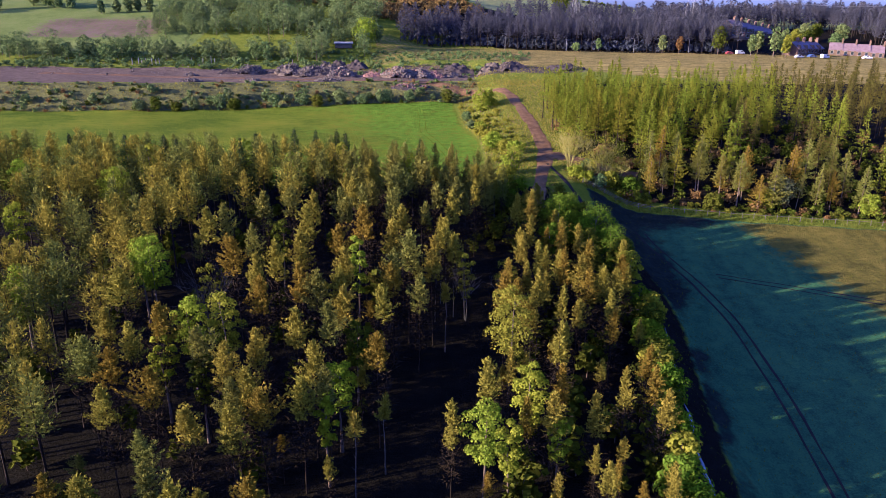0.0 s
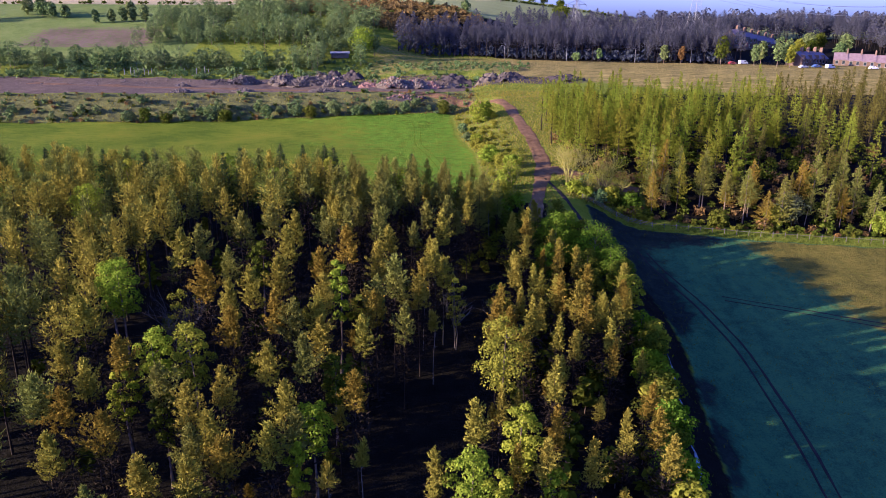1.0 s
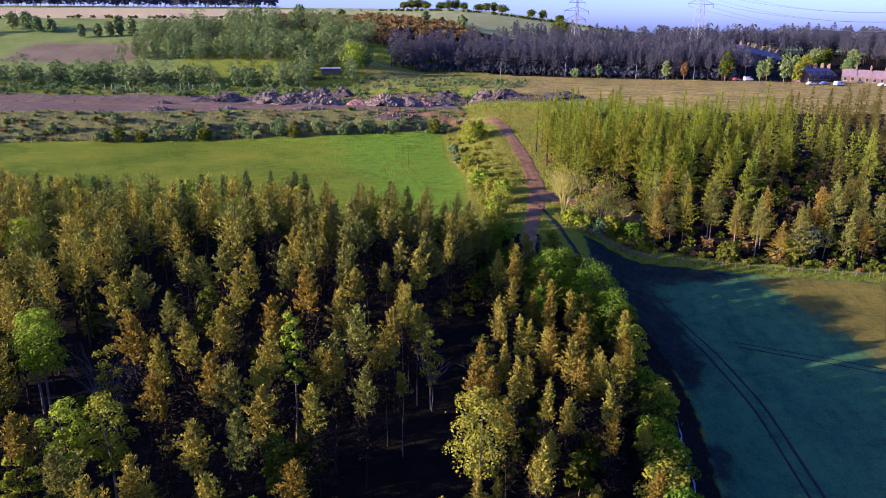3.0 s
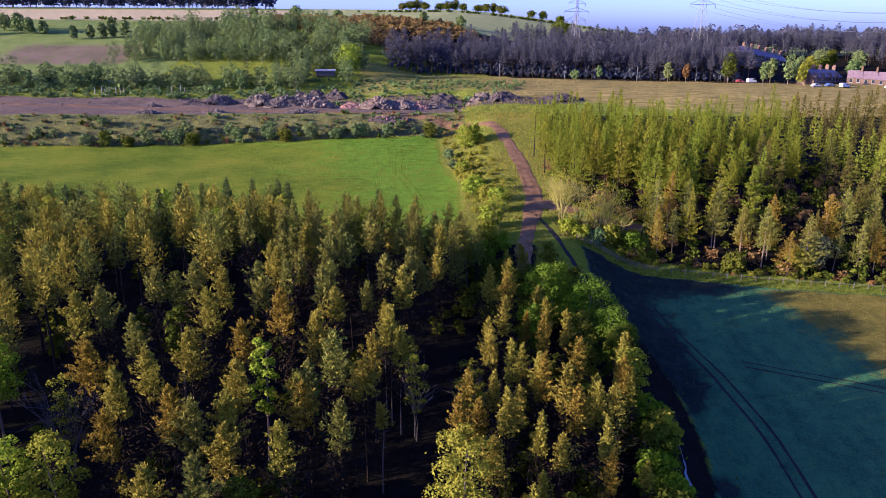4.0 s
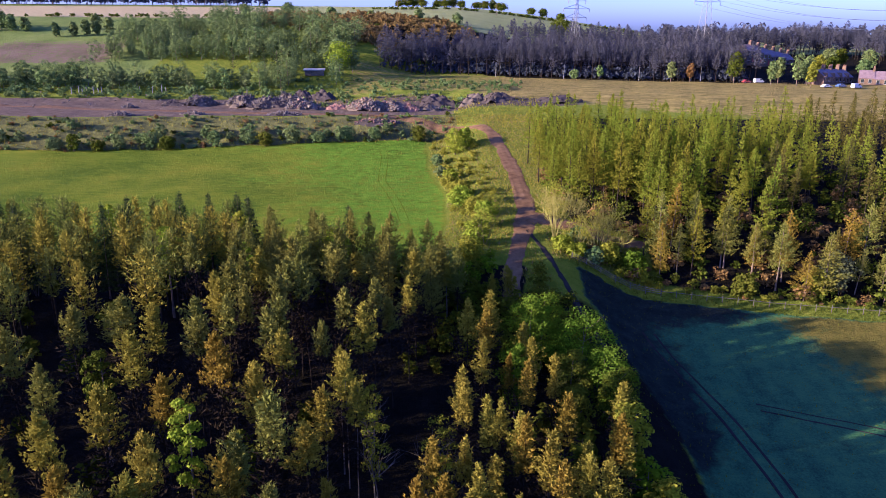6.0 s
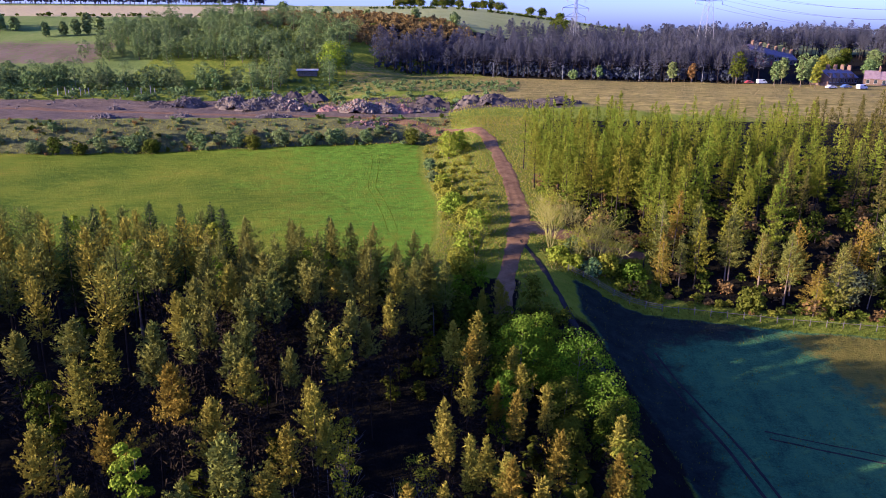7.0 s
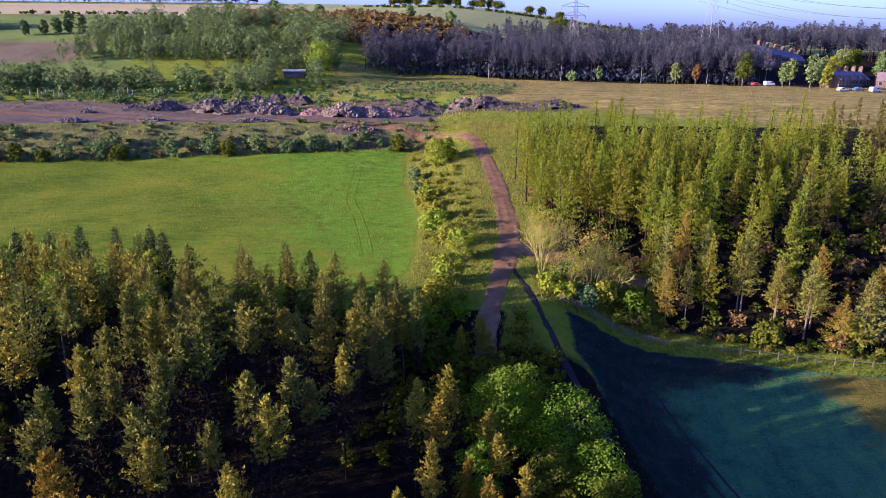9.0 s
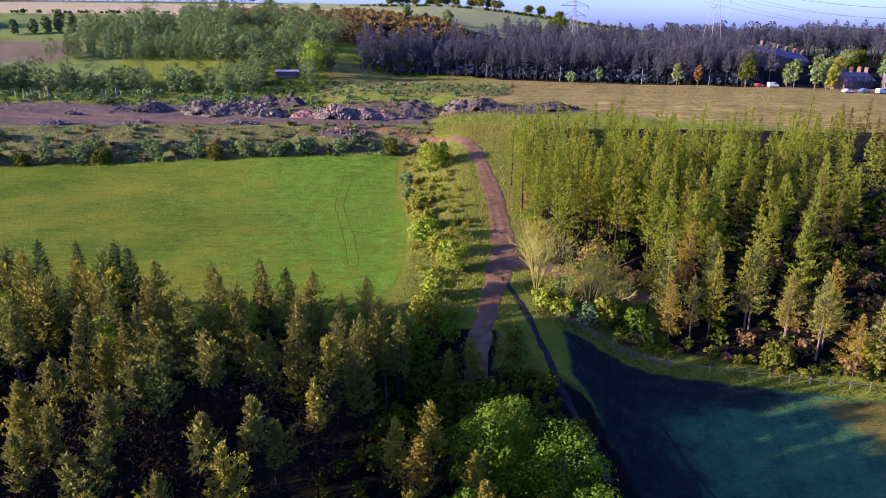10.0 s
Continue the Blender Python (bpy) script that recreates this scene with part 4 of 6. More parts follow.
for k, (x, y, h, half, leaf) in enumerate(HEDGE):
    broadleaf(x, y, h, half, leaf, 600 + k, "leafy hedge tree at the edge of the crop field", 0.06, 260 if y > 105 else 90, "hedge_tree", 0.20 if y > 105 else 0.34, BARK, 0.38)

# ---- the larch wood past the field ----
def in_larch(x, y):
    west = np.interp(y, [172, 185, 226], [31, 29.2, 28.4]) if y > 172 else 44
    return x > west and y > field_end(x) + (9 if x < 60 else 7) and y < 226 + 0.12 * (x - 40) and away(x, y, SPUR) > 2.2


larch_spots = [s for s in scatter(rng, 25, 150, 150, 255, 4.3, in_larch) if rng.uniform() > 0.10 + 0.10 * (s[0] > 60 and s[1] < 190) + 0.7 * (math.sin(s[0] * 0.31 + 1) * math.sin(s[1] * 0.27) > (0.25 if s[0] > 60 else 0.5))]
larch_spots += scatter(rng, 28, 56, 166, 226, 5.6, in_larch)
near_larch = [s for s in larch_spots if s[0] < 92 and s[1] < 205][:400]
kept = set(near_larch)
far_larch = [s for s in larch_spots if s not in kept]


def larch_prototypes(count, seed, mat, label, group, h=13.0):
    out = []
    for k in range(count):
        r = np.random.default_rng(seed + k)
        crown = bough_crown(seed + k, h, r.uniform(0.25, 0.45), r.uniform(1.9, 2.7), 0.74, 6, 0.28, 8, 0.23, 0.14, (-0.08, 0.42), r.uniform(0.75, 1.0), 0.4, 40, 0.2)
        out.append(tree("larch_tree", crown, mat, stem(r, h * 0.98, 0.13, 8, 0.15, 0.8, 0.06, 0.0), BARK_SHADED, label, "larch tree", group))
    return out


front = [s for s in near_larch if s[1] < field_end(s[0]) + 16 and s[0] > 47]
green = [s for s in near_larch if s not in set(front)]
front += scatter(rng, 45, 112, 140, 162, 4.4, lambda x, y: 4.6 < y - field_end(x) < 11 and rng.uniform() < 0.8)


def front_pines(count, seed, mat, label):
    return [tree("front_pine", bough_crown(seed + k, 10.5, 0.16 + 0.05 * k, 2.3, 0.66, 7, 0.34, 6, 0.27, 0.115, (-0.02, 0.5), 1.0, 0.3, 50, 0.10), mat, stem(np.random.default_rng(k), 10.2, 0.13, 6, 0.2, 0.9, 0.06), BARK, label, "pine tree", "pines at the wood's edge") for k in range(count)]


stand(front_pines(4, 760, PINE_OLIVE, "olive green pine, branched low, at the wood's edge"), front[::2], rng, (0.75, 1.25))
stand(front_pines(3, 770, PINE_RUST, "golden-brown pine, branched low, at the wood's edge"), front[1::4], rng, (0.75, 1.2))
leafy = green + front[3::4]
stand(larch_prototypes(8, 700, LARCH, "slender larch in fresh yellow-green needles", "larches of the wood"), [p for p in leafy if p[0] < 70 or (p[0] < 84 and p[1] > 176)], rng, (0.82, 1.26))
stand(larch_prototypes(4, 720, PINE_DULL, "thin dull brown conifer in the wood", "dull conifers of the wood"), [p for p in leafy if not (p[0] < 70 or (p[0] < 84 and p[1] > 176)) and rng.uniform() < 0.75], rng, (0.75, 1.2))
larch_shapes = [(bough_crown(740 + k, 13.0, 0.34, 1.6 + 0.1 * k, 0.8, 5, 0.45, 5, 0.32, 0.19, (-0.15, 0.5), 1.0, 0.35, 24, 0.15), stem(np.random.default_rng(k), 12.6, 0.13, 2, 0.3, 0.8, 0.06)) for k in range(4)]
mass("larch_wood", larch_shapes, [s for s in far_larch if s[0] < 100], rng, (LARCH, BARK_SHADED), "wood of slender fresh green larches", "larch wood")
mass("brown_conifer_wood", larch_shapes[:2], [s for s in far_larch if s[0] >= 100], rng, (PINE_DULL, BARK_SHADED), "wood of olive-brown conifers", "conifer wood")

floor_shapes = [(leafy_crown(770 + k, 1.9, -0.1, 1.5, 7, 16, 0.36), stem(np.random.default_rng(k), 1.4, 0.04, 0, 0.1, 0.9, 0.1)) for k in range(3)]
floor_spots = [(x, y, rng.uniform(0.5, 1.4)) for x, y in scatter(rng, 30, 110, 150, 205, 2.6, lambda x, y: y > field_end(x) + 4 and x > (31 if y > 172 else 36) and away(x, y, SPUR) > 2.0 and rng.uniform() < 0.75)]
mass("larch_undergrowth", floor_shapes, floor_spots[::2], rng, (LEAF_DEEP, BARK), "dark green undergrowth on the floor of the larch wood", "undergrowth")
mass("bracken_undergrowth", floor_shapes, floor_spots[1::4], rng, (BRACKEN, BARK), "rusty dead bracken on the floor of the larch wood", "bracken")

# ---- far woods ----
def dark_front(x):
    """The near edge of the dark wood."""
    return np.interp(x, [-40, -20, 0, 30, 64, 104, 128, 146, 400], [366, 371, 377, 374, 366, 359, 354, 351, 338])


def in_dark(x, y):
    front = dark_front(x)
    return front < y < front + np.interp(x, [-40, 0, 60, 150, 400], [44, 60, 95, 115, 150]) and (x > 150 or (x > -23 and ground(x, y) < np.interp(x, [-22, 0, 20, 60], [26.5, 28.2, 29.6, 31.2]))) and not (141 < x < 226 and y < (402 if x < 152 else 446))


far_shapes = [(bough_crown(800 + k, 13 + k, 0.38 + 0.05 * k, 2.5 + 0.2 * k, 1.0, 6, 0.6, 4, 0.42, 0.30, (0.0, 0.5), 1.4, 0.25, 30, 0.08), stem(np.random.default_rng(k), 12.8 + k, 0.16, 0, 0.3, 0.8, 0.05)) for k in range(4)]
edge_shapes = [(leafy_crown(860 + k, 4.5, 0, 2.6, 7, 12, 0.9), stem(np.random.default_rng(k), 3.5, 0.08, 0, 0.3, 0.8, 0.05)) for k in range(3)]
edge_spots = [(x, float(dark_front(x)) + d + rng.uniform(0, 4), rng.uniform(0.5, 1.3)) for d in (2.5, 8, 14) for x in np.arange(-21, 138, 3.4)]
mass("wood_edge_shrubs", edge_shapes, edge_spots, rng, (LEAF_FAR_HAZED, BARK_SHADED), "dark shrubs under the edge of the far wood", "shrubs")
mass("dark_pine_wood", far_shapes, scatter(rng, -40, 330, 335, 385, 4.3, in_dark) + scatter(rng, -40, 330, 385, 500, 6.0, in_dark), rng, (LEAF_FAR_HAZED, BARK_SHADED), "far dark wood of tall close-set pines", "pine wood")
leaf_shapes = [(leafy_crown(820 + k, 9 + k, 0.3, 3.6 + 0.4 * k, 14, 70, 0.48, 1.0, 0.88, 0.25), stem(np.random.default_rng(k), 8.5 + k, 0.14, 0, 0.3, 0.8, 0.1)) for k in range(5)]


def in_leafy(x, y):
    hill = -155 < x < -36 and 368 < y < np.interp(x, [-160, -140, -110, -70, -36], [405, 436, 468, 448, 415]) and math.sin(x * 0.13 + y * 0.05) + math.sin(y * 0.11 - x * 0.04) > -0.75
    row = -215 < x < -42 and 325 < y < 337
    return (hill or row or (-68 < x < -36 and 330 < y < 372)) and not (-55 < x < -40 and y < 354)


mass("broadleaf_wood", leaf_shapes, [s for s in scatter(rng, -216, -20, 320, 470, 6.2, in_leafy) if rng.uniform() > 0.12], rng, (LEAF_SAGE, BARK), "far hillside wood of grey-green broadleaf trees", "broadleaf wood", (0.5, 1.0))
wide_shapes = [(leafy_crown(840 + k, 10 + k, 0.5, 4.0 + 0.4 * k, 8, 14, 1.3, 1.0, 0.8, 0.4), stem(np.random.default_rng(k), 8.5 + k, 0.14, 0, 0.3, 0.8, 0.1)) for k in range(3)]
mass("hill_wood", wide_shapes, [s for s in scatter(rng, -640, -100, 600, 690, 13, lambda x, y: x < -135 - (y - 600) * 0.1) if rng.uniform() > 0.05], rng, (LEAF_FAR_HAZED, BARK), "dark wood on the skyline of the hill", "wood", (1.2, 1.7))
mass("valley_wood", wide_shapes, [s for s in scatter(rng, 150, 620, 420, 580, 13, lambda x, y: y > 456) if rng.uniform() > 0.1], rng, (LEAF_FAR_HAZED, BARK), "dark mixed wood on the far side of the valley", "wood", (0.8, 1.15))

# ---- bushes of the bank below the tip ----
def bush(x, y, h, half, leaf, seed, label, name="bush", low=0.0, leaves=60):
    return broadleaf(x, y, h, half, leaf, seed, label, low, leaves, name, 0.36)


for k, x in enumerate((-89.3, -84, -76, -70.5, -57.3, -48.1, -43, -35.3, -12.1, 0.9, -28, -20, -96, -102)):
    y = float(toe(x)) - 1.0 + (k % 3)
    bush(x, y, 3.0 + (k * 7 % 5) * 0.5, 2.0 + (k * 5 % 4) * 0.25, "sage" if k % 3 else "deep", 900 + k, "rounded grey-green bush at the foot of the bank")
for k, (x, y, h, half, leaf) in enumerate([(11.6, 226, 7.0, 3.0, "bright"), (14.2, 229, 5.5, 2.2, "bright"), (12.6, 178.6, 4.0, 2.8, "bright"), (15.5, 172, 3.6, 2.6, "yellow"), (17.3, 166, 5.0, 2.4, "bright"), (12.5, 186, 3.2, 2.4, "yellow"),
                                          (10.4, 195, 2.6, 2.0, "yellow"), (10.5, 202, 2.6, 1.8, "bright"), (8.2, 209, 2.4, 1.6, "sage"), (7.0, 220, 2.6, 1.8, "sage"), (15.2, 158, 4.6, 2.2, "bright"), (14.0, 152, 4.0, 2.4, "yellow")]):
    bush(x, y, h, half, leaf, 930 + k, "rounded green bush beside the meadow")

# ---- scrub, hedges and single trees ----
rng = np.random.default_rng(23)


def bush_prototypes(count, seed, leaf, label, group="", height=2.4, half=1.7, leaves=24, size=0.37):
    LEAF.update(blossom=LEAF_BLOSSOM, pine=PINE, bracken=BRACKEN, spruce=PINE_GREEN)
    out = []
    for k in range(count):
        r = np.random.default_rng(seed + k)
        out.append(tree("bush", leafy_crown(seed + k, height, 0.1, half, 10, leaves, size), LEAF[leaf], stem(r, height * 0.8, 0.06, 6, 0.1, half * 0.6, 0.1, 0.9), BARK, label, "bush", group))
    return out


# between meadow and track
def west_scrub(x, y):
    edge = np.interp(y, [150, 168, 190, 218, 245], [10, 11, 10.5, 6, 5])
    return edge < x < np.interp(y, [150, 165, 172, 186, 220, 235, 246], [17, 19, 20, 20.5, 18, 16, 11]) and rng.uniform() < 0.55


spots = [(x, y, rng.uniform(0.3, 0.75)) for x, y in scatter(rng, 2, 24, 151, 246, 2.4, west_scrub)]
stand(bush_prototypes(4, 1000, "yellow", "low yellow-green bush in rough grass beside the track", "bushes beside the track", 1.7, 1.7), spots[::3], rng)
verge_shapes = [(leafy_crown(1010 + k, 1.7, 0.0, 1.5, 9, 20, 0.30), stem(np.random.default_rng(k), 1.4, 0.06, 4, 0.1, 1.0, 0.1, 0.9)) for k in range(4)]
mass("verge_scrub", verge_shapes, spots[1::3], rng, (LEAF_YELLOW, BARK), "tangled golden-green scrub between meadow and track", "scrub")
stand(bush_prototypes(3, 1020, "yellow", "low yellowing bush in rough grass beside the track", "bushes beside the track", 1.7, 1.7), spots[2::3], rng)

tip_corner = [(x, y, rng.uniform(0.9, 1.5)) for x, y in scatter(rng, 13, 26, 125, 139, 2.5, lambda x, y: x < 25.5 - (y - 125) * 0.25 and x > ride_east(y) - 1.5 and rng.uniform() < 0.85)]
stand(bush_prototypes(4, 1025, "deep", "dark green shrub at the tip of the strip", "shrubs at the strip's tip"), tip_corner, rng)

ride_head = [(x, y, rng.uniform(0.5, 1.05)) for x, y in scatter(rng, 2, 20, 121, 146, 2.5, lambda x, y: ride_west(y) - 1.5 < x < ride_east(y) + 1 and away(x, y, TRACK) > 2.6 and rng.uniform() < 0.85)]
ride_head += [(x, y, rng.uniform(0.4, 0.95)) for x, y in scatter(rng, 16, 32, 124, 149, 2.3, lambda x, y: x < field_edge(y) - 1.0 and away(x, y, TRACK) > 2.7 and away(x, y, SIDE) > 1.2 and rng.uniform() < (0.9 if y < 143 else 0.5))]
ride_shapes = [(leafy_crown(1027 + k, 2.6, -0.1, 1.7, 9, 26, 0.36), stem(np.random.default_rng(k), 2.0, 0.06, 3, 0.1, 1.0, 0.1, 0.9)) for k in range(4)]
mass("ride_scrub", ride_shapes, ride_head, rng, (LEAF_DEEP, BARK_SHADED), "dark green scrub closing the head of the ride", "scrub")

# at the foot of the plantation's far corner
corner = [(x, y, rng.uniform(0.5, 1.1)) for x, y in scatter(rng, 4, 22, 138, 153, 2.6, lambda x, y: x < 19.0 and away(x, y, TRACK) > 2.6 and rng.uniform() < 0.8)]
stand(bush_prototypes(3, 1030, "deep", "dark green shrub at the edge of the pines", "shrubs at the plantation corner"), [p for p in corner if p[1] < 143], rng)
stand(bush_prototypes(3, 1033, "rich", "fresh green shrub at the edge of the pines", "shrubs at the plantation corner"), [p for p in corner if p[1] >= 143], rng)
edge_row = [(x, 147.5 + rng.uniform(-1.5, 1.5), rng.uniform(0.8, 1.5)) for x in np.arange(-95, 8, 3.2)]
stand(bush_prototypes(3, 1035, "deep", "dark green shrub at the edge of the pines", "shrubs along the plantation edge"), edge_row, rng)

# in front of the larch wood
front = []
for x in np.arange(31, 110, 1.5):
    front.append((x, float(field_end(x)) + rng.uniform(2.6, 5.5) + (3 if x < 40 else 0), rng.uniform(0.6, 1.2) * (1 if x < 45 else 0.65)))
for x in np.arange(33, 48, 2.0):
    front.append((x, float(field_end(x)) + rng.uniform(7, 10), rng.uniform(0.5, 1.0)))
stand(bush_prototypes(5, 1040, "deep", "dark green shrub along the fence of the wood", "shrubs along the fence"), [p for p in front[::2] if p[0] > 46], rng)
stand(bush_prototypes(3, 1045, "yellow", "fresh yellow-green shrub along the fence near the junction", "shrubs along the fence"), [p for p in front[::2] if p[0] <= 46], rng)
stand(bush_prototypes(4, 1050, "yellow", "yellow-green shrub along the fence of the wood", "shrubs along the fence"), front[1::4], rng, (0.5, 0.8))
stand(bush_prototypes(3, 1055, "bracken", "rusty bracken clump at the foot of the wood", "bracken clumps", 1.5, 1.4, 45), front[3::4], rng, (0.6, 1.0))
for k, (x, y, h, half, leaf) in enumerate([(75.1, 152.5, 6.6, 3.2, "blossom"), (71.5, 151.5, 4.6, 2.2, "yellow"), (59.4, 150.5, 3.8, 2.0, "deep"), (42.3, 155.8, 4.2, 2.2, "rich"), (38.0, 157.0, 3.8, 2.2, "yellow"), (93, 149, 5, 2.4, "bright"), (33.2, 160.5, 3.2, 1.8, "sage"), (30.2, 157.2, 2.4, 1.9, "bright"), (32.6, 156.4, 2.2, 2.0, "bright"), (35.5, 156.0, 2.6, 2.0, "sage")]):
    bush(x, y, h, half, leaf, 1060 + k, "pale flowering bush at the edge of the wood" if leaf == "blossom" else "light green leafy bush at the edge of the wood")
stand(bush_prototypes(3, 1070, "bracken", "rusty bracken clump under the larches", "bracken clumps", 1.4, 1.5, 45), [(44.5, 165, 1.2), (46.5, 166, 1.0), (48.3, 164.5, 1.1), (42.3, 166.5, 0.9), (51, 165.5, 1.0), (72, 157, 1.1), (75, 158.5, 1.2), (69, 158, 0.9)], rng)

# bare trees and bushes, still without leaves
def bare_tree(x, y, h, spread_r, stems, seed, label, forks=3, radius=0.11, mat=TWIG):
    root = new("bare_tree")
    tagged(part("branch_work", mesh_from("branch_work", *twiggy(seed, h, spread_r, stems, forks, radius)), mat, root), kind="stuff")
    r = np.random.default_rng(seed)
    crown = leafy_crown(seed, h, h * 0.25, spread_r * 1.0, 14, 80, 0.17)
    tagged(part("young_foliage", crown, LEAF_YELLOW, root, "thin yellow-green first leaves"), kind="stuff")
    root.matrix_basis = pose(x, y, ground(x, y), 0, 0, seed * 31)
    return tagged(root, label, "tree")


bare_tree(29.3, 161.2, 10.6, 2.6, 7, 1, "leafless many-stemmed tree with tan branches by the junction", 3, 0.08)
bare_tree(36.4, 158.6, 11.0, 3.5, 10, 2, "broad leafless bush with tan branches by the junction", 3, 0.07)
bare_tree(33.2, 158.6, 5.8, 3.2, 5, 3, "leafless bush with tan branches by the junction")
bare_tree(40.4, 160.0, 6.2, 3.0, 5, 4, "leafless bush with tan branches at the wood's edge")
bare_tree(18.2, 166.8, 5.8, 2.8, 6, 5, "round leafless bush with tan branches beside the track")
bare_tree(16.6, 158.0, 6.4, 2.4, 4, 6, "half-bare young tree beside the track")
bare_tree(30.4, 172.8, 6.5, 2.2, 5, 7, "leafless young tree with tan branches beside the track")
bare_tree(35.0, 173.5, 5.5, 2.0, 5, 8, "leafless young tree with tan branches at the wood's edge")
bare_tree(4.0, 98.5, 11.5, 1.6, 2, 9, "dead grey tree with bare boughs at the ride", 2, 0.09, BARK_PALE)
bare_tree(10.5, 92.5, 11.5, 1.4, 3, 10, "dead grey tree with bare boughs in the strip", 2, 0.08, BARK_PALE)
bare_tree(2.6, 106.7, 8.5, 1.8, 3, 13, "dead grey tree with bare boughs at the ride", 2, 0.08, BARK_PALE)
bare_tree(10.2, 100.6, 9.0, 2.2, 4, 14, "dead grey tree with bare boughs in the strip", 2, 0.07, BARK_PALE)
bare_tree(-32.5, 92, 12.8, 1.9, 4, 11, "leafless grey tree among the pines", 3, 0.08, BARK_PALE)
bare_tree(-52, 140, 11.8, 2.2, 4, 12, "leafless grey tree among the pines", 3, 0.08, BARK_PALE)
for k, (x, y, h) in enumerate([(-8.3, 61.8, 10.5), (10.5, 135.0, 7.2), (-5.5, 66, 9.0), (1.0, 90, 10.0)]):
    r = np.random.default_rng(50 + k)
    t = tree("pole_tree", pine_crown(50 + k, h, 0.78, 0.8, 4, 4, 7, 0.42, 0.11, 1), PINE, stem(r, h * 0.97, 0.09, 12, 0.2, 0.5, 0.1), BARK_PALE, "thin bare-stemmed young pine with a small top", "pine tree")
    t.matrix_basis = pose(x, y, ground(x, y))
for k, (x, y, h, half) in enumerate([(19.8, 141.0, 4.2, 1.1), (17.2, 139.5, 3.2, 0.9)]):
    r = np.random.default_rng(60 + k)
    t = tree("young_pine", pine_crown(60 + k, h, 0.1, half, 8, 5, 9, 0.45, 0.12, 2), PINE, stem(r, h * 0.95, 0.07, 4, 0.2, 0.5, 0.05), BARK, "young golden pine at the end of the track", "pine tree")
    t.matrix_basis = pose(x, y, ground(x, y))

# dark spruces against the meadow
spruces = [tree("spruce_tree", bough_crown(1100 + k, 15.0, 0.12, 3.3, 0.70, 9, 0.30, 6, 0.30, 0.12, (-0.12, 0.35), 0.9, 0.15, 70, 0.05), PINE_GREEN, stem(np.random.default_rng(k), 14.8, 0.15, 4, 0.2, 0.8, 0.04, 0.0), BARK, "dark pointed spruce at the plantation edge", "spruce tree", "spruces at the plantation edge") for k in range(3)]
stand(spruces, [(x, y, (16.3 - ground(x, y)) / 15.0 * k) for x, y, k in ((-37.7, 142.0, 1.0), (-30.0, 142.6, 1.02), (-26.0, 143.2, 1.03), (-21.6, 143.4, 1.0), (-19.0, 142.8, 0.97), (-55.5, 139, 1.0), (-53, 138.6, 0.96), (-40.5, 139.4, 0.96), (-4.3, 142.0, 0.93), (-64, 142, 0.96), (-76, 143, 0.96))], rng, (0.98, 1.03))

# bank of the tip: brambles, gorse and saplings
def on_bank(x, y):
    return toe(x) - 1.5 < y < toe(x) + 14 and rng.uniform() < 0.34


bramble_shapes = [(leafy_crown(1200 + k, 1.3, -0.1, 1.2, 6, 11, 0.40), stem(np.random.default_rng(k), 0.8, 0.05, 3, 0.1, 0.9, 0.1, 0.6)) for k in range(5)]
bank_spots = [(x, y, rng.uniform(0.3, 1.0)) for x, y in scatter(rng, -170, 12, 228, 264, 1.9, on_bank)]
mass("bramble_scrub", bramble_shapes, bank_spots[::2], rng, (LEAF_SAGE, BARK), "tangled grey-green brambles on the bank", "brambles")
mass("dead_scrub", bramble_shapes, bank_spots[1::4], rng, (BRACKEN, BARK), "dead brown scrub on the bank", "scrub")
mass("dark_scrub", bramble_shapes, bank_spots[3::4], rng, (LEAF_DEEP, BARK), "dark green scrub on the bank", "scrub")
tip_spots = [(x, y, rng.uniform(0.4, 1.3)) for x, y in scatter(rng, -60, 40, 276, 345, 3.2, lambda x, y: y > 284 - 0.1 * x and x < 18 + (y - 280) * 0.5 and rng.uniform() < 0.4)]
tip_spots += [(x, y, rng.uniform(0.5, 1.7)) for x, y in scatter(rng, -190, -56, 304, 327, 3.4, lambda x, y: rng.uniform() < 0.6)]
mass("tip_scrub", bramble_shapes, tip_spots, rng, (LEAF_SAGE, BARK), "low scrub on the overgrown tip", "scrub")
stand(bush_prototypes(4, 1240, "sage", "small grey-green tree on the bank below the tip", "saplings on the bank", 3.6, 1.6, 60, 0.34), [(x, float(toe(x)) + rng.uniform(-0.5, 6), rng.uniform(0.6, 1.3)) for x in np.arange(-165, 8, 13.0)], rng)
stand(bush_prototypes(3, 1250, "sage", "grey-green bush on the bank below the tip", "bushes on the bank", 2.6, 1.5, 60, 0.32), [(-61.5, 247, 1.2), (-54, 246, 1.0), (-80, 244, 1.1), (-26, 249, 0.9), (-8, 252, 1.1), (-4, 250, 0.9), (-100, 246, 1.2), (-118, 241, 1.3), (-140, 240, 1.3)], rng)

dark_firs = [tree("fir_tree", larch_crown(1280 + k, 14, 0.06, 3.0, 11, 6, 2, 4, 0.9, 0.35, 30), PINE_GREEN, stem(np.random.default_rng(k), 13.6, 0.16, 0, 0.2, 0.8, 0.04), BARK, "dark fir standing in the broadleaf wood", "fir tree", "dark firs") for k in range(2)]
stand(dark_firs, [(-62, 341), (-57.5, 345, 0.8), (-70, 352, 0.9), (-86, 360, 0.8)], rng)

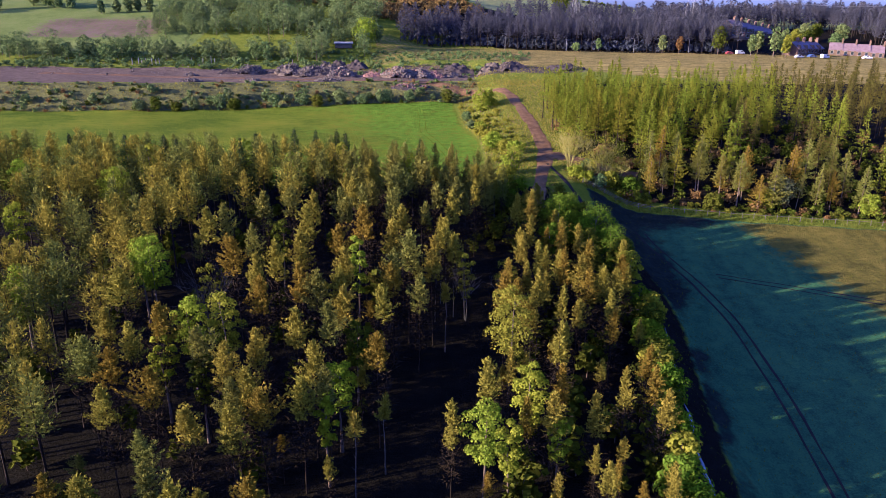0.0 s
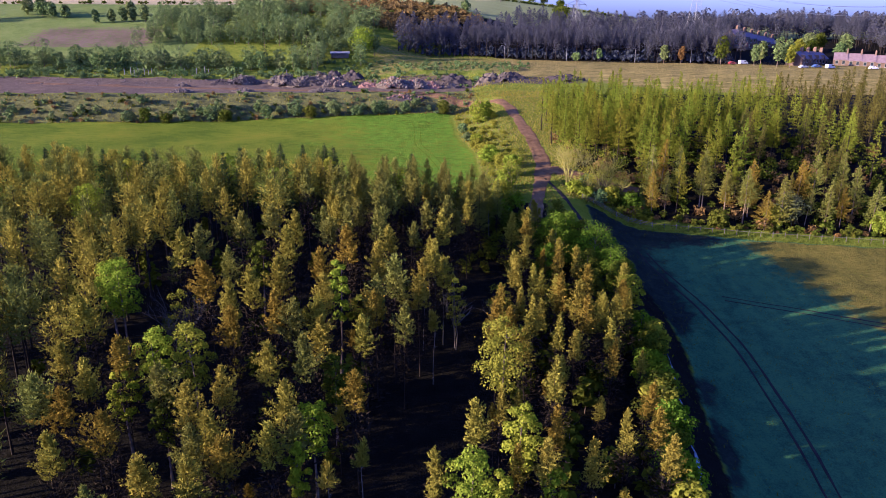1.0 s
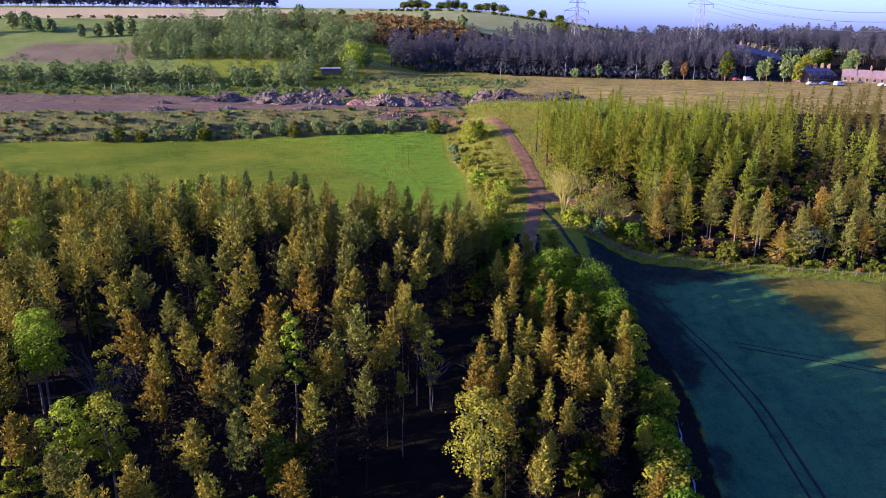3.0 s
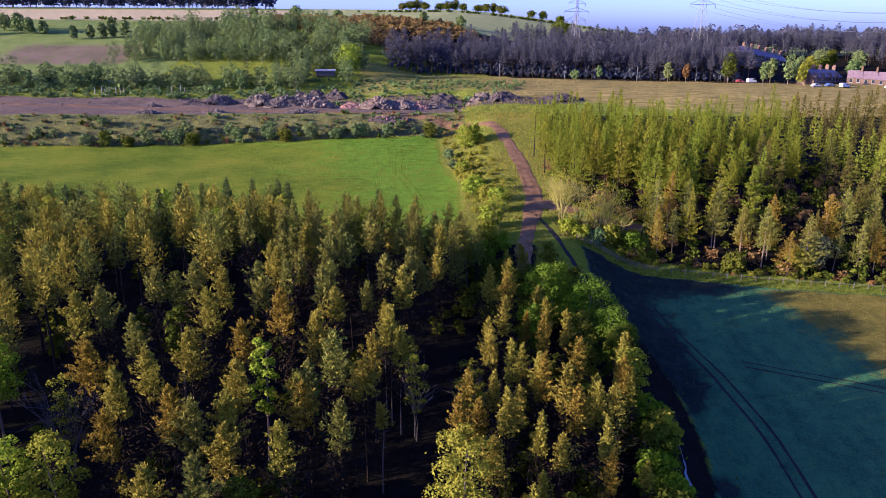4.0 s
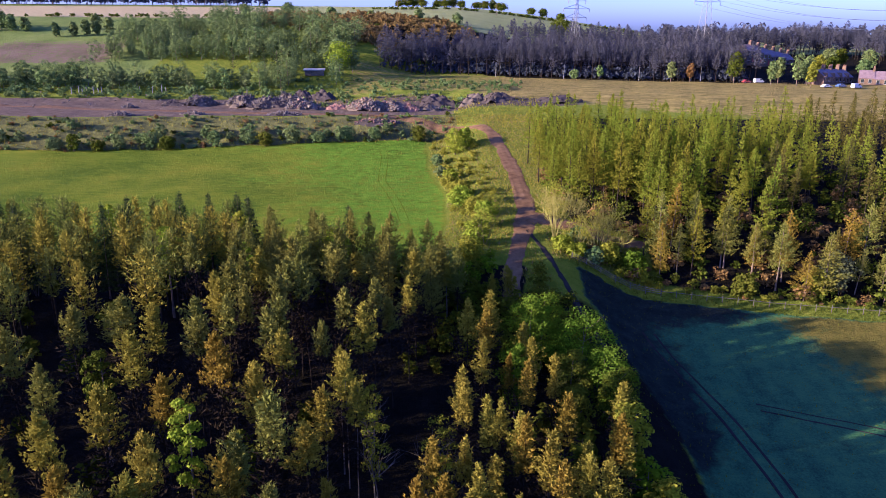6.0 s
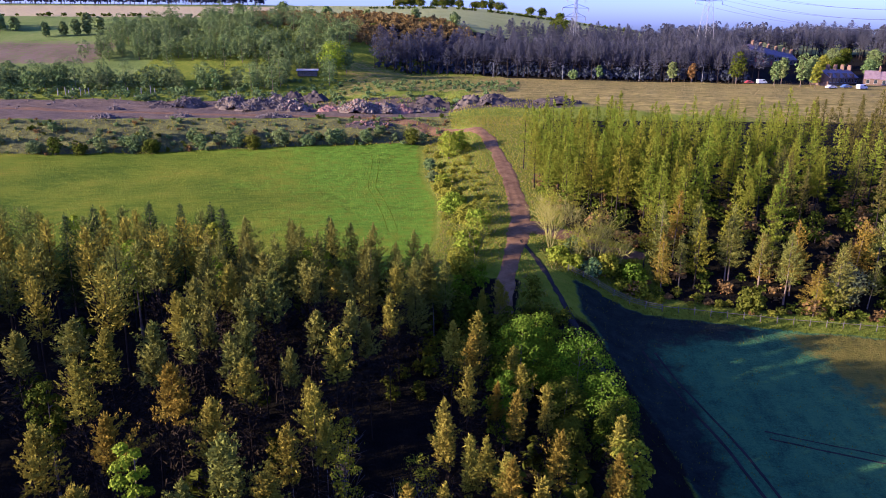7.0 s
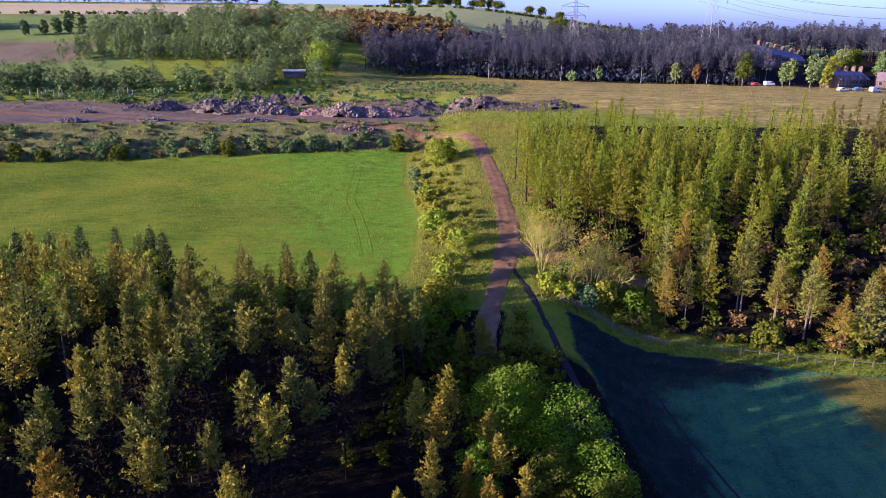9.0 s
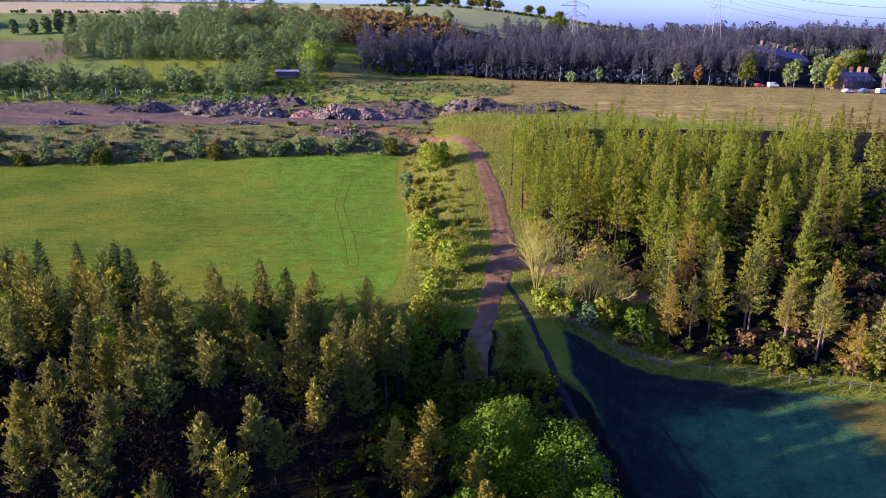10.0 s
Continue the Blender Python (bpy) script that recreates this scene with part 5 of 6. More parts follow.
# far single trees: at the dark wood's front, on the hill, beside the yard
FRONT = [(62.9, 355.3, 4.5, 2.0, "sage"), (76, 366, 6, 1.8, "sage"), (105.3, 358, 8.5, 2.2, "sage"), (113.2, 357, 8, 2.0, "bracken"), (130.6, 353, 13, 3.6, "deep"), (143.5, 346, 10, 2.2, "sage"), (153.3, 344, 13.5, 2.8, "sage"),
         (154.9, 335, 10, 2.4, "yellow"), (160, 349, 12, 2.6, "sage"), (149, 352, 11, 2.4, "sage"), (-38, 352, 13, 6.2, "bright"), (-33, 356, 10, 4, "sage"), (-44, 362, 9, 3.4, "sage")]
for k, (x, y, h, half, leaf) in enumerate(FRONT):
    broadleaf(x, y, h, half, leaf, 1300 + k, "large pale green tree above the tip" if half > 4.5 else "slim leafy tree at the far edge of the grassland", 0.15, 34, "broadleaf_tree", 0.6)
HILL_TREES = [(-93.7, 508, 7, 4.0), (-65.3, 500, 5, 3), (-9.8, 476, 7, 3.0), (12.5, 474, 7, 3.2), (-120, 505, 6, 3.4), (-40, 495, 4, 2.4), (78, 512, 9, 8.0), (-182, 413, 7, 2.4), (-176, 414, 8, 2.6), (-165, 416, 9, 2.8), (-179, 431, 8, 3), (-172, 417, 7, 2.2), (-190, 411, 7, 2.2), (-228, 428, 10, 4.2), (-221, 425, 8, 3.4), (-213, 424, 7, 3), (-238, 432, 9, 4), (-252, 418, 9, 4), (-262, 408, 9, 4)]
HILL_TREES += [(-34 + 6.3 * k, 640 + (k * 5) % 13, 4.5 + (k * 7) % 5 * 0.8, 3.6 + (k * 3) % 4 * 0.7) for k in range(14) if k not in (4, 9)] + [(72, 640, 5, 4), (82, 642, 6, 4), (96, 641, 4, 4)]
for k, (x, y, h, half) in enumerate(HILL_TREES):
    broadleaf(x, y, h, half, "deep" if half > 5 or y > 600 else "sage", 1330 + k, "round tree standing alone on the pasture hill", 0.0, 22, "hill_tree", 0.85)
gorse_shapes = [(leafy_crown(1360 + k, 2.4, -0.2, 2.3, 6, 9, 0.85), stem(np.random.default_rng(k), 1.5, 0.06, 0, 0.1, 0.9, 0.1, 0.6)) for k in range(3)]
mass("gorse_hillside", gorse_shapes, [(x, y, rng.uniform(0.6, 1.4)) for x, y in scatter(rng, -105, 24, 386, 503, 4.5, lambda x, y: y > np.interp(x, [-110, -60, -36, -22, 0, 20], [458, 426, 404, 392, 410, 428]) and y < np.interp(x, [-40, 0, 24], [503, 480, 450]) and rng.uniform() < 0.75)], rng, (GORSE, BARK), "rust and orange gorse in flower on the hillside", "gorse")
hedge_line = [(x, y + rng.uniform(-1, 1), rng.uniform(0.5, 0.9)) for a, b in (((-420, 473), (-100, 487)), ((-60, 565), (160, 585))) for x, y in zip(np.linspace(a[0], b[0], 110), np.linspace(a[1], b[1], 110)) if rng.uniform() < 0.6]
mass("hill_hedges", gorse_shapes, hedge_line, rng, (LEAF_DEEP, BARK), "dark low hedges between the hill fields", "hedge")
yard_spots = [(x, y, rng.uniform(0.7, 1.2)) for x, y in scatter(rng, -190, -60, 326, 334, 7.5, lambda x, y: rng.uniform() < 0.8)]
stand(bush_prototypes(4, 1400, "sage", "grey-green tree behind the yard", "trees behind the yard", 8.0, 3.2, 40, 0.6), yard_spots, rng)

# grass: tufts too many to count
def grass(name, spots, rng, mat, label, height=0.28, width=0.16, blades=5, lean=0.45):
    p = np.array([(x, y, 0) for x, y in spots])
    p[:, 2] = land(p[:, 0], p[:, 1])
    n = len(p)
    c = np.repeat(p, blades, 0) + np.column_stack([rng.normal(0, 0.22, (n * blades, 2)), np.full(n * blades, -0.05)])
    d = rng.normal(0, lean, (n * blades, 3)) + (0, 0, 1)
    h = height * rng.uniform(0.5, 1.3, (n * blades, 1))
    s = rng.normal(size=(n * blades, 3)) * (1, 1, 0)
    s /= np.linalg.norm(s, axis=1)[:, None]
    co = np.stack([c - s * width / 2, c + s * width / 2, c + d * h], 1).reshape(-1, 3)
    me = leaf_mesh(name, co)
    me.materials.append(mat)
    return tagged(new(name, me), label, "grass", kind="stuff")


def verge(x, y):
    d = away(x, y, TRACK)
    return 1.75 < d and away(x, y, SPUR) > 1.6 and away(x, y, SIDE) > 1.3 and ((x < 34 and y > 165) or y > 154 or (y > 139 and 22 < x < 29))


verge_spots = scatter(rng, 36, 47, 152, 164, 0.7, lambda x, y: y > field_end(x) + 1 and away(x, y, SPUR) > 1.5)
verge_spots += scatter(rng, 5, 36, 139, 262, 0.62, lambda x, y: verge(x, y) and x > np.interp(y, [150, 168, 190, 218, 250], [8, 10.5, 10, 5.5, 4]))
grass("verge_grass", verge_spots[::3] + verge_spots[1::3], rng, GRASS_BLADE, "rough yellow-green grass along the track")
grass("dry_verge_grass", verge_spots[2::3], rng, STRAW, "dry straw grass among the verge")
grass("meadow_grass", scatter(rng, -100, 9, 151, 246, 0.95, lambda x, y: y < toe(x) and x < np.interp(y, [150, 168, 190, 218, 250], [6, 9.5, 9, 4.5, 3])), rng, MEADOW_BLADE, "tufted yellow-green meadow grass", 0.14, 0.15, 3, 0.9)
grass("plateau_grass", scatter(rng, 5, 190, 283, 368, 1.3, lambda x, y: y > 290 - 0.1 * x and rng.uniform() < 0.7), rng, STRAW, "dry tan grass on the flat grassland", 0.12, 0.24, 3, 1.0)
grass("field_margin_grass", scatter(rng, 29, 120, 138, 160, 0.7, lambda x, y: -0.3 < y - field_end(x) < 3.0), rng, LEAF_DEEP, "long dark grass along the fence", 0.30, 0.16)
grass("crop_tufts", scatter(rng, 30, 120, 60, 153, 0.95, lambda x, y: x > field_edge(y) + 0.5 and y < field_end(x) - 0.5 and rng.uniform() < 0.7), rng, LEAF_DEEP, "rows of young green crop", 0.14, 0.13, 3, 0.9)
grass("bank_grass", scatter(rng, -150, 14, 236, 300, 1.4, lambda x, y: toe(x) - 1 < y < toe(x) + 13 or (y > 292 and x > -60)) + scatter(rng, 12, 44, 252, 286, 1.5, lambda x, y: away(x, y, TRACK) > 2.4), rng, GRASS_BLADE, "rough olive grass on the bank", 0.42, 0.22, 4, 0.7)

# ---- the tip: rubble, timber and spoil heaps ----
RUBBLE = plain("broken_concrete", [(0.3, (0.080, 0.062, 0.046)), (0.55, (0.155, 0.124, 0.096)), (0.75, (0.29, 0.245, 0.20))], 0.8, 0.9, 0, 0.4, 0.05, 6)
BRICKS = plain("broken_brick", [(0.3, (0.14, 0.07, 0.05)), (0.7, (0.32, 0.18, 0.13))], 0.8, 0.9)
TIMBER = plain("grey_timber", [(0.3, (0.045, 0.036, 0.032)), (0.7, (0.125, 0.105, 0.095))], 0.9, 0.85)
SPOIL = plain("dark_spoil", [(0.3, (0.022, 0.018, 0.018)), (0.7, (0.075, 0.06, 0.055))], 0.5, 0.95, 0, 0.8, 0.15, 3)
SOIL = plain("brown_spoil", [(0.3, (0.06, 0.045, 0.036)), (0.7, (0.15, 0.12, 0.085))], 0.4, 0.95, 0, 0.8, 0.15, 3)


def mound(rx, ry, h, seed, lump=0.25, n=26):
    """A heap: a lumpy dome whose rim runs into the ground."""
    r = np.random.default_rng(seed)
    a, b, c = r.uniform(0, 6, 3)
    u = np.linspace(-1, 1, n)
    gx, gy = np.meshgrid(u, u)
    d = np.sqrt(gx ** 2 + gy ** 2) * (1 + 0.18 * np.sin(3 * np.arctan2(gy, gx) + a) + 0.10 * np.sin(7 * np.arctan2(gy, gx) + b))
    z = h * np.clip(1 - d ** 1.5, -0.25, 1) * (1 + lump * np.sin(gx * 7 + a) * np.cos(gy * 6 + b) + lump * 0.6 * np.sin(gx * 15 + c) * np.cos(gy * 13 + a)) + r.normal(0, 0.03 * h, gx.shape)
    i = (np.arange(n - 1)[:, None] * n + np.arange(n - 1)[None, :]).ravel()
    return np.stack([(gx * rx).ravel(), (gy * ry).ravel(), z.ravel()], 1), np.stack([i, i + 1, i + n + 1, i + n], 1)


CUBE = np.array([(x, y, z) for x in (-1, 1) for y in (-1, 1) for z in (-1, 1)], float)
CUBE_F = np.array([(0, 1, 3, 2), (4, 6, 7, 5), (0, 4, 5, 1), (2, 3, 7, 6), (0, 2, 6, 4), (1, 5, 7, 3)])


def turned(r):
    q = r.normal(size=4)
    w, x, y, z = q / np.linalg.norm(q)
    return np.array([[1 - 2 * (y * y + z * z), 2 * (x * y - z * w), 2 * (x * z + y * w)], [2 * (x * y + z * w), 1 - 2 * (x * x + z * z), 2 * (y * z - x * w)], [2 * (x * z - y * w), 2 * (y * z + x * w), 1 - 2 * (x * x + y * y)]])


def chunks(surface, count, size, seed, long=1.0):
    """Broken blocks, or lengths of timber, lying over a heap."""
    r = np.random.default_rng(seed)
    top = surface[surface[:, 2] > 0.12]
    pieces = []
    for k in range(count):
        at = top[int(r.integers(len(top)))] + r.normal(0, 0.25, 3) * (1, 1, 0.2)
        dims = size * r.uniform(0.4, 1.2, 3) * (long, 1, 1 if long == 1 else 0.7) / 2
        shape = CUBE * dims * r.uniform(0.75, 1.15, (8, 3))
        pieces.append((shape @ turned(r).T + at, CUBE_F))
    return join(pieces)


def heap(name, x, y, rx, ry, h, seed, body, label, loads=()):
    """A heap on the ground. loads: (part name, material, count, size, length)."""
    co, f = mound(rx, ry, h * 1.1, seed)
    co[:, 2] += land(co[:, 0] + x, co[:, 1] + y) - ground(x, y)
    root = new(name)
    part("mound", mesh_from("mound", co, f, True), body, root)
    for k, (piece, mat, count, size, long) in enumerate(loads):
        rel = co.copy()
        stones = chunks(rel[(rel[:, 2] - (land(rel[:, 0] + x, rel[:, 1] + y) - ground(x, y))) > 0.15 * h], count, size, seed + k, long)
        tagged(part(piece, mesh_from(piece, *stones), mat, root), kind="stuff")
    root.matrix_basis = pose(x, y, ground(x, y))
    return tagged(root, label, "heap")


pale = [("rubble", RUBBLE, 260, 0.75, 1), ("brick_rubble", BRICKS, 70, 0.5, 1)]
wood = [("timber", TIMBER, 220, 0.32, 8), ("rubble", RUBBLE, 60, 0.6, 1)]
heap("rubble_heap", -17, 275.5, 7.0, 4.2, 2.9, 1, SOIL, "pale heap of broken concrete on the tip", pale)
heap("rubble_heap", -9.5, 277, 5.5, 3.8, 2.7, 2, SOIL, "pale heap of broken concrete and stone on the tip", pale)
heap("rubble_heap", -4.0, 277.5, 3.4, 2.6, 1.9, 3, BRICKS, "reddish heap of broken brick on the tip", [("brick_rubble", BRICKS, 120, 0.5, 1), ("rubble", RUBBLE, 40, 0.5, 1)])
heap("rubble_heap", -39.5, 280, 5.2, 3.6, 2.6, 4, SOIL, "pale heap of broken concrete on the tip", pale)
heap("timber_heap", -52, 284, 7.5, 4.2, 2.9, 5, SOIL, "grey heap of branches and broken timber", wood)
heap("timber_heap", -61, 287, 6.5, 4.0, 3.2, 6, SOIL, "grey heap of branches and broken timber", wood)
heap("timber_heap", -77, 289, 6.0, 3.6, 2.7, 7, SOIL, "grey heap of branches and broken timber", wood)
heap("timber_heap", -47, 290, 6.5, 4.0, 3.4, 8, SOIL, "grass-grown heap of soil and timber", wood)
heap("rubble_heap", -28, 280, 4.0, 2.6, 1.3, 9, BRICKS, "low reddish heap of brick rubble", [("brick_rubble", BRICKS, 110, 0.5, 1)])
heap("soil_heap", -86, 288, 4.2, 2.4, 1.6, 10, SPOIL, "low dark heap of soil", [("loose_soil", SOIL, 30, 0.5, 1)])
heap("soil_heap", -44, 302.5, 4.6, 3.2, 3.2, 11, SPOIL, "dark heap of soil behind the rubble", [("loose_soil", SPOIL, 40, 0.5, 1)])
heap("soil_heap", -36.5, 301.5, 5.0, 3.2, 2.9, 12, SPOIL, "dark heap of soil behind the rubble", [("loose_soil", SPOIL, 40, 0.5, 1)])
heap("soil_heap", 3, 279, 4.0, 2.4, 1.8, 13, SOIL, "small brown heap of soil by the track", [("loose_soil", SPOIL, 40, 0.5, 1)])
heap("soil_heap", 17, 283, 5.0, 3.0, 2.6, 14, SOIL, "brown heap of spoil at the cutting", [("loose_soil", SPOIL, 40, 0.6, 1)])
heap("soil_heap", 25, 281, 5.5, 2.8, 2.6, 15, SPOIL, "dark heap of spoil at the cutting", [("loose_soil", SOIL, 40, 0.6, 1)])
heap("soil_heap", 46, 280, 8.0, 2.6, 2.0, 16, SPOIL, "long dark heap of spoil at the edge of the grassland", [("loose_soil", SPOIL, 40, 0.6, 1)])
heap("soil_heap", 5, 291, 6.5, 3.4, 3.4, 17, SPOIL, "steep dark face of dug spoil", [("loose_soil", SPOIL, 40, 0.6, 1)])
heap("timber_heap", -98, 281, 2.6, 1.4, 0.9, 18, SOIL, "low heap of broken timber in the yard", [("timber", TIMBER, 50, 0.3, 6)])
heap("rubble_heap", -70, 262, 4.0, 2.2, 0.9, 19, SOIL, "fallen rubble on the bank", [("rubble", RUBBLE, 60, 0.5, 1), ("timber", TIMBER, 30, 0.22, 8)])
heap("rubble_heap", -90, 256, 4.5, 2.4, 0.9, 20, SPOIL, "fallen rubble and timber on the bank", [("rubble", RUBBLE, 50, 0.5, 1), ("timber", TIMBER, 40, 0.22, 8)])
heap("rubble_heap", -42, 262, 6.0, 2.6, 0.9, 21, SPOIL, "fallen rubble and timber on the bank", [("rubble", RUBBLE, 60, 0.5, 1), ("timber", TIMBER, 50, 0.22, 8)])
heap("rubble_heap", -12, 256, 7.0, 2.4, 0.8, 22, SPOIL, "dark rubble on the bank below the track", [("rubble", BRICKS, 60, 0.5, 1), ("timber", TIMBER, 40, 0.22, 8)])

r = np.random.default_rng(77)
bits = []
for k in range(80):
    bx, by = r.uniform(-165, -62), r.uniform(281, 318)
    bits.append((CUBE * r.uniform(0.10, 0.34, 3) @ turned(r).T + (bx, by, ground(bx, by) + 0.15), CUBE_F))
debris = new("yard_debris", mesh_from("yard_debris", *join(bits)))
debris.data.materials.append(RUBBLE)
tagged(debris, "pale broken stones strewn over the dirt yard", "debris", kind="stuff")

PAINT_WHITE = plain("white_post", [(0.3, (0.12, 0.115, 0.11)), (0.7, (0.21, 0.20, 0.19))], 1.0, 0.7)
STEEL = plain("galvanised_steel", [(0.3, (0.10, 0.105, 0.115)), (0.7, (0.17, 0.175, 0.19))], 0.8, 0.6, 0.3)
for k, (x, y) in enumerate([(-134.5, 313.4), (-132, 314), (-130, 312.6), (-128, 312), (-126, 313.4), (-124.4, 313.7), (-122.6, 312.8), (-111.2, 320), (-106.5, 320.8), (-102.7, 320.4), (-101.4, 321.2)]):
    ob = new("white_post", mesh_from("white_post", *tube([(0, 0, -0.4), (0.05, 0, 1.6), (0.12 * math.sin(k), 0.05, 2.7 + 0.5 * math.sin(k * 2.3))], [0.17, 0.15, 0.13], 6), True))
    ob.data.materials.append(PAINT_WHITE)
    ob.matrix_basis = pose(x, y, ground(x, y))
    tagged(ob, "pale upright post at the back of the yard", "post", "posts of the yard")

# ---- fence along the wood ----
FENCE_WOOD = plain("weathered_fence_wood", [(0.3, (0.05, 0.043, 0.035)), (0.7, (0.15, 0.13, 0.11))], 2.0, 0.9)
fence = new("wooden_fence")
fence_x = np.arange(31.5, 112, 2.4)
fence_p = [(x, float(field_end(x)) + 1.6, ground(x, float(field_end(x)) + 1.6)) for x in fence_x]
post_mesh = mesh_from("post", *tube([(0, 0, -0.3), (0, 0, 0.6), (0, 0, 1.25)], [0.07, 0.065, 0.05], 5))
for x, y, z in fence_p:
    part("post", post_mesh, FENCE_WOOD, fence).location = (x, y, z)
for k in range(len(fence_p) - 1):
    for h in ((0.45, 0.8, 1.1) if 31 < fence_p[k][0] < 44 else (0.9,)):
        a, b = np.array(fence_p[k]) + (0, -0.06, h), np.array(fence_p[k + 1]) + (0, -0.06, h)
        part("rail", mesh_from("rail", *tube([a, (a + b) / 2 - (0, 0, 0.02), b], [0.04, 0.04, 0.04], 4)), FENCE_WOOD, fence)
tagged(fence, "low weathered post and rail fence before the wood", "fence")

# ---- street lamps, vehicles, shed ----
def street_lamp(x, y):
    root = new("street_lamp")
    part("pole", mesh_from("pole", *tube([(0, 0, -0.2), (0, 0, 3), (0, 0, 6.4)], [0.14, 0.11, 0.08], 6), True), STEEL, root)
    part("arm", mesh_from("arm", *tube([(0, 0, 6.35), (0.5, 0, 6.6), (1.0, 0, 6.62)], [0.06, 0.05, 0.05], 5), True), STEEL, root)
    part("lamp_head", mesh_from("lamp_head", CUBE * (0.38, 0.16, 0.08) * np.where(CUBE[:, 2:] > 0, (0.8, 0.7, 1.0), (1.0, 1.0, 1.0)) + (1.3, 0, 6.6), CUBE_F), PAINT_WHITE, root)
    root.matrix_basis = pose(x, y, ground(x, y), 0, 0, 200)
    return tagged(root, "tall grey street lamp before the dark wood", "street lamp", "street lamps")


for x, y in ((60, 366), (92.2, 361), (117.6, 356.5), (30, 372), (-8, 398)):
    street_lamp(x, y)

GLASS, gn, gl, gb = material("dark_window_glass")
gb.inputs["Base Color"].default_value, gb.inputs["Roughness"].default_value, gb.inputs["Specular IOR Level"].default_value = (0.02, 0.025, 0.03, 1), 0.08, 0.8
TYRE = plain("rubber", [(0.3, (0.015, 0.015, 0.015)), (0.7, (0.03, 0.03, 0.03))], 2, 0.8)


def paint(name, colour):
    m, nodes, links, bsdf = material(name)
    links.new(ramp(m, noise_node(m, 1.5), [(0.3, tuple(c * 0.85 for c in colour)), (0.7, colour)]), bsdf.inputs["Base Color"])
    bsdf.inputs["Roughness"].default_value = 0.35
    return m


def vehicle(name, x, y, turn, colour, tall, length, label):
    """A parked van or car: body with a sloped nose, side and front glass, four wheels with rims."""
    root = new(name)
    w = 0.9
    side = [(-length / 2, 0.35), (-length / 2, tall * 0.95), (-length / 2 + 0.15, tall), (length * 0.18, tall), (length * 0.32, tall * 0.62), (length * 0.47, tall * 0.5), (length / 2, 0.4)] if tall > 1.7 else \
           [(-length / 2, 0.35), (-length / 2, 0.85), (-length * 0.38, 0.95), (-length * 0.26, tall), (length * 0.08, tall), (length * 0.24, 0.95), (length * 0.46, 0.8), (length / 2, 0.4)]
    n = len(side)
    bm = bmesh.new()
    left, right = [bm.verts.new((px, -w, pz)) for px, pz in side], [bm.verts.new((px, w, pz)) for px, pz in side]
    for k in range(n):
        bm.faces.new((left[k], left[(k + 1) % n], right[(k + 1) % n], right[k]))
    bm.faces.new(left[::-1])
    bm.faces.new(right)
    bmesh.ops.recalc_face_normals(bm, faces=bm.faces)
    bmesh.ops.bevel(bm, geom=list(bm.edges), offset=0.06, segments=2, affect="EDGES")
    me = bpy.data.meshes.new("body")
    bm.to_mesh(me)
    bm.free()
    body = part("body", me, paint(name + "_paint", colour), root)
    for s in (-1, 1):
        part("side_window", mesh_from("side_window", CUBE * (length * 0.13, 0.01, tall * 0.13) + (length * 0.10 if tall > 1.7 else -length * 0.08, s * (w + 0.012), tall * 0.78), CUBE_F), GLASS, body)
        for px in (-length * 0.3, length * 0.31):
            wheel = part("wheel", mesh_from("wheel", *tube([(px, s * (w - 0.16), 0.33), (px, s * w, 0.33), (px, s * (w + 0.03), 0.33)], [0.33, 0.33, 0.24], 12), True), TYRE, root)
            part("rim", mesh_from("rim", *tube([(px, s * (w + 0.0), 0.33), (px, s * (w + 0.025), 0.33), (px, s * (w + 0.04), 0.33)], [0.2, 0.19, 0.02], 10)), STEEL, wheel)
    root.matrix_basis = pose(x, y, ground(x, y), 0, 0, turn)
    return tagged(root, label, "vehicle")


vehicle("van", 140.5, 351, 12, (0.5, 0.5, 0.5), 1.9, 4.2, "white panel van parked at the edge of the grassland")
vehicle("car", 136.0, 352.5, 10, (0.22, 0.03, 0.03), 1.40, 3.6, "red car parked beside the white van")
vehicle("van", 170.5, 330, 20, (0.45, 0.45, 0.45), 1.9, 4.2, "white van parked before the terraced houses")
vehicle("car", 165.5, 332, 15, (0.05, 0.09, 0.2), 1.45, 4.2, "dark blue car parked before the terraced houses")
vehicle("car", 160.5, 333.5, 12, (0.35, 0.36, 0.38), 1.45, 4.2, "grey car parked before the terraced houses")
vehicle("car", 190, 331, 0, (0.6, 0.6, 0.62), 1.45, 4.2, "silver car parked beside the terraced houses")

SHEET = plain("pale_sheet_roof", [(0.3, (0.26, 0.25, 0.24)), (0.7, (0.40, 0.39, 0.37))], 0.6, 0.5)
shed = new("shed")
part("walls", mesh_from("walls", CUBE * (4.0, 2.2, 1.2) + (0, 0, 1.0), CUBE_F), FENCE_WOOD, shed)
part("roof", mesh_from("roof", CUBE * (4.5, 2.7, 0.08) + (0, 0, 2.3) + CUBE[:, 1:2] * (0, 0, 0.25), CUBE_F), SHEET, shed, "pale sheet roof")
shed.matrix_basis = pose(-48.5, 350.5, ground(-48.5, 350.5) - 0.1, 0, 0, 8)
tagged(shed, "low shed with a pale roof among trees", "shed")

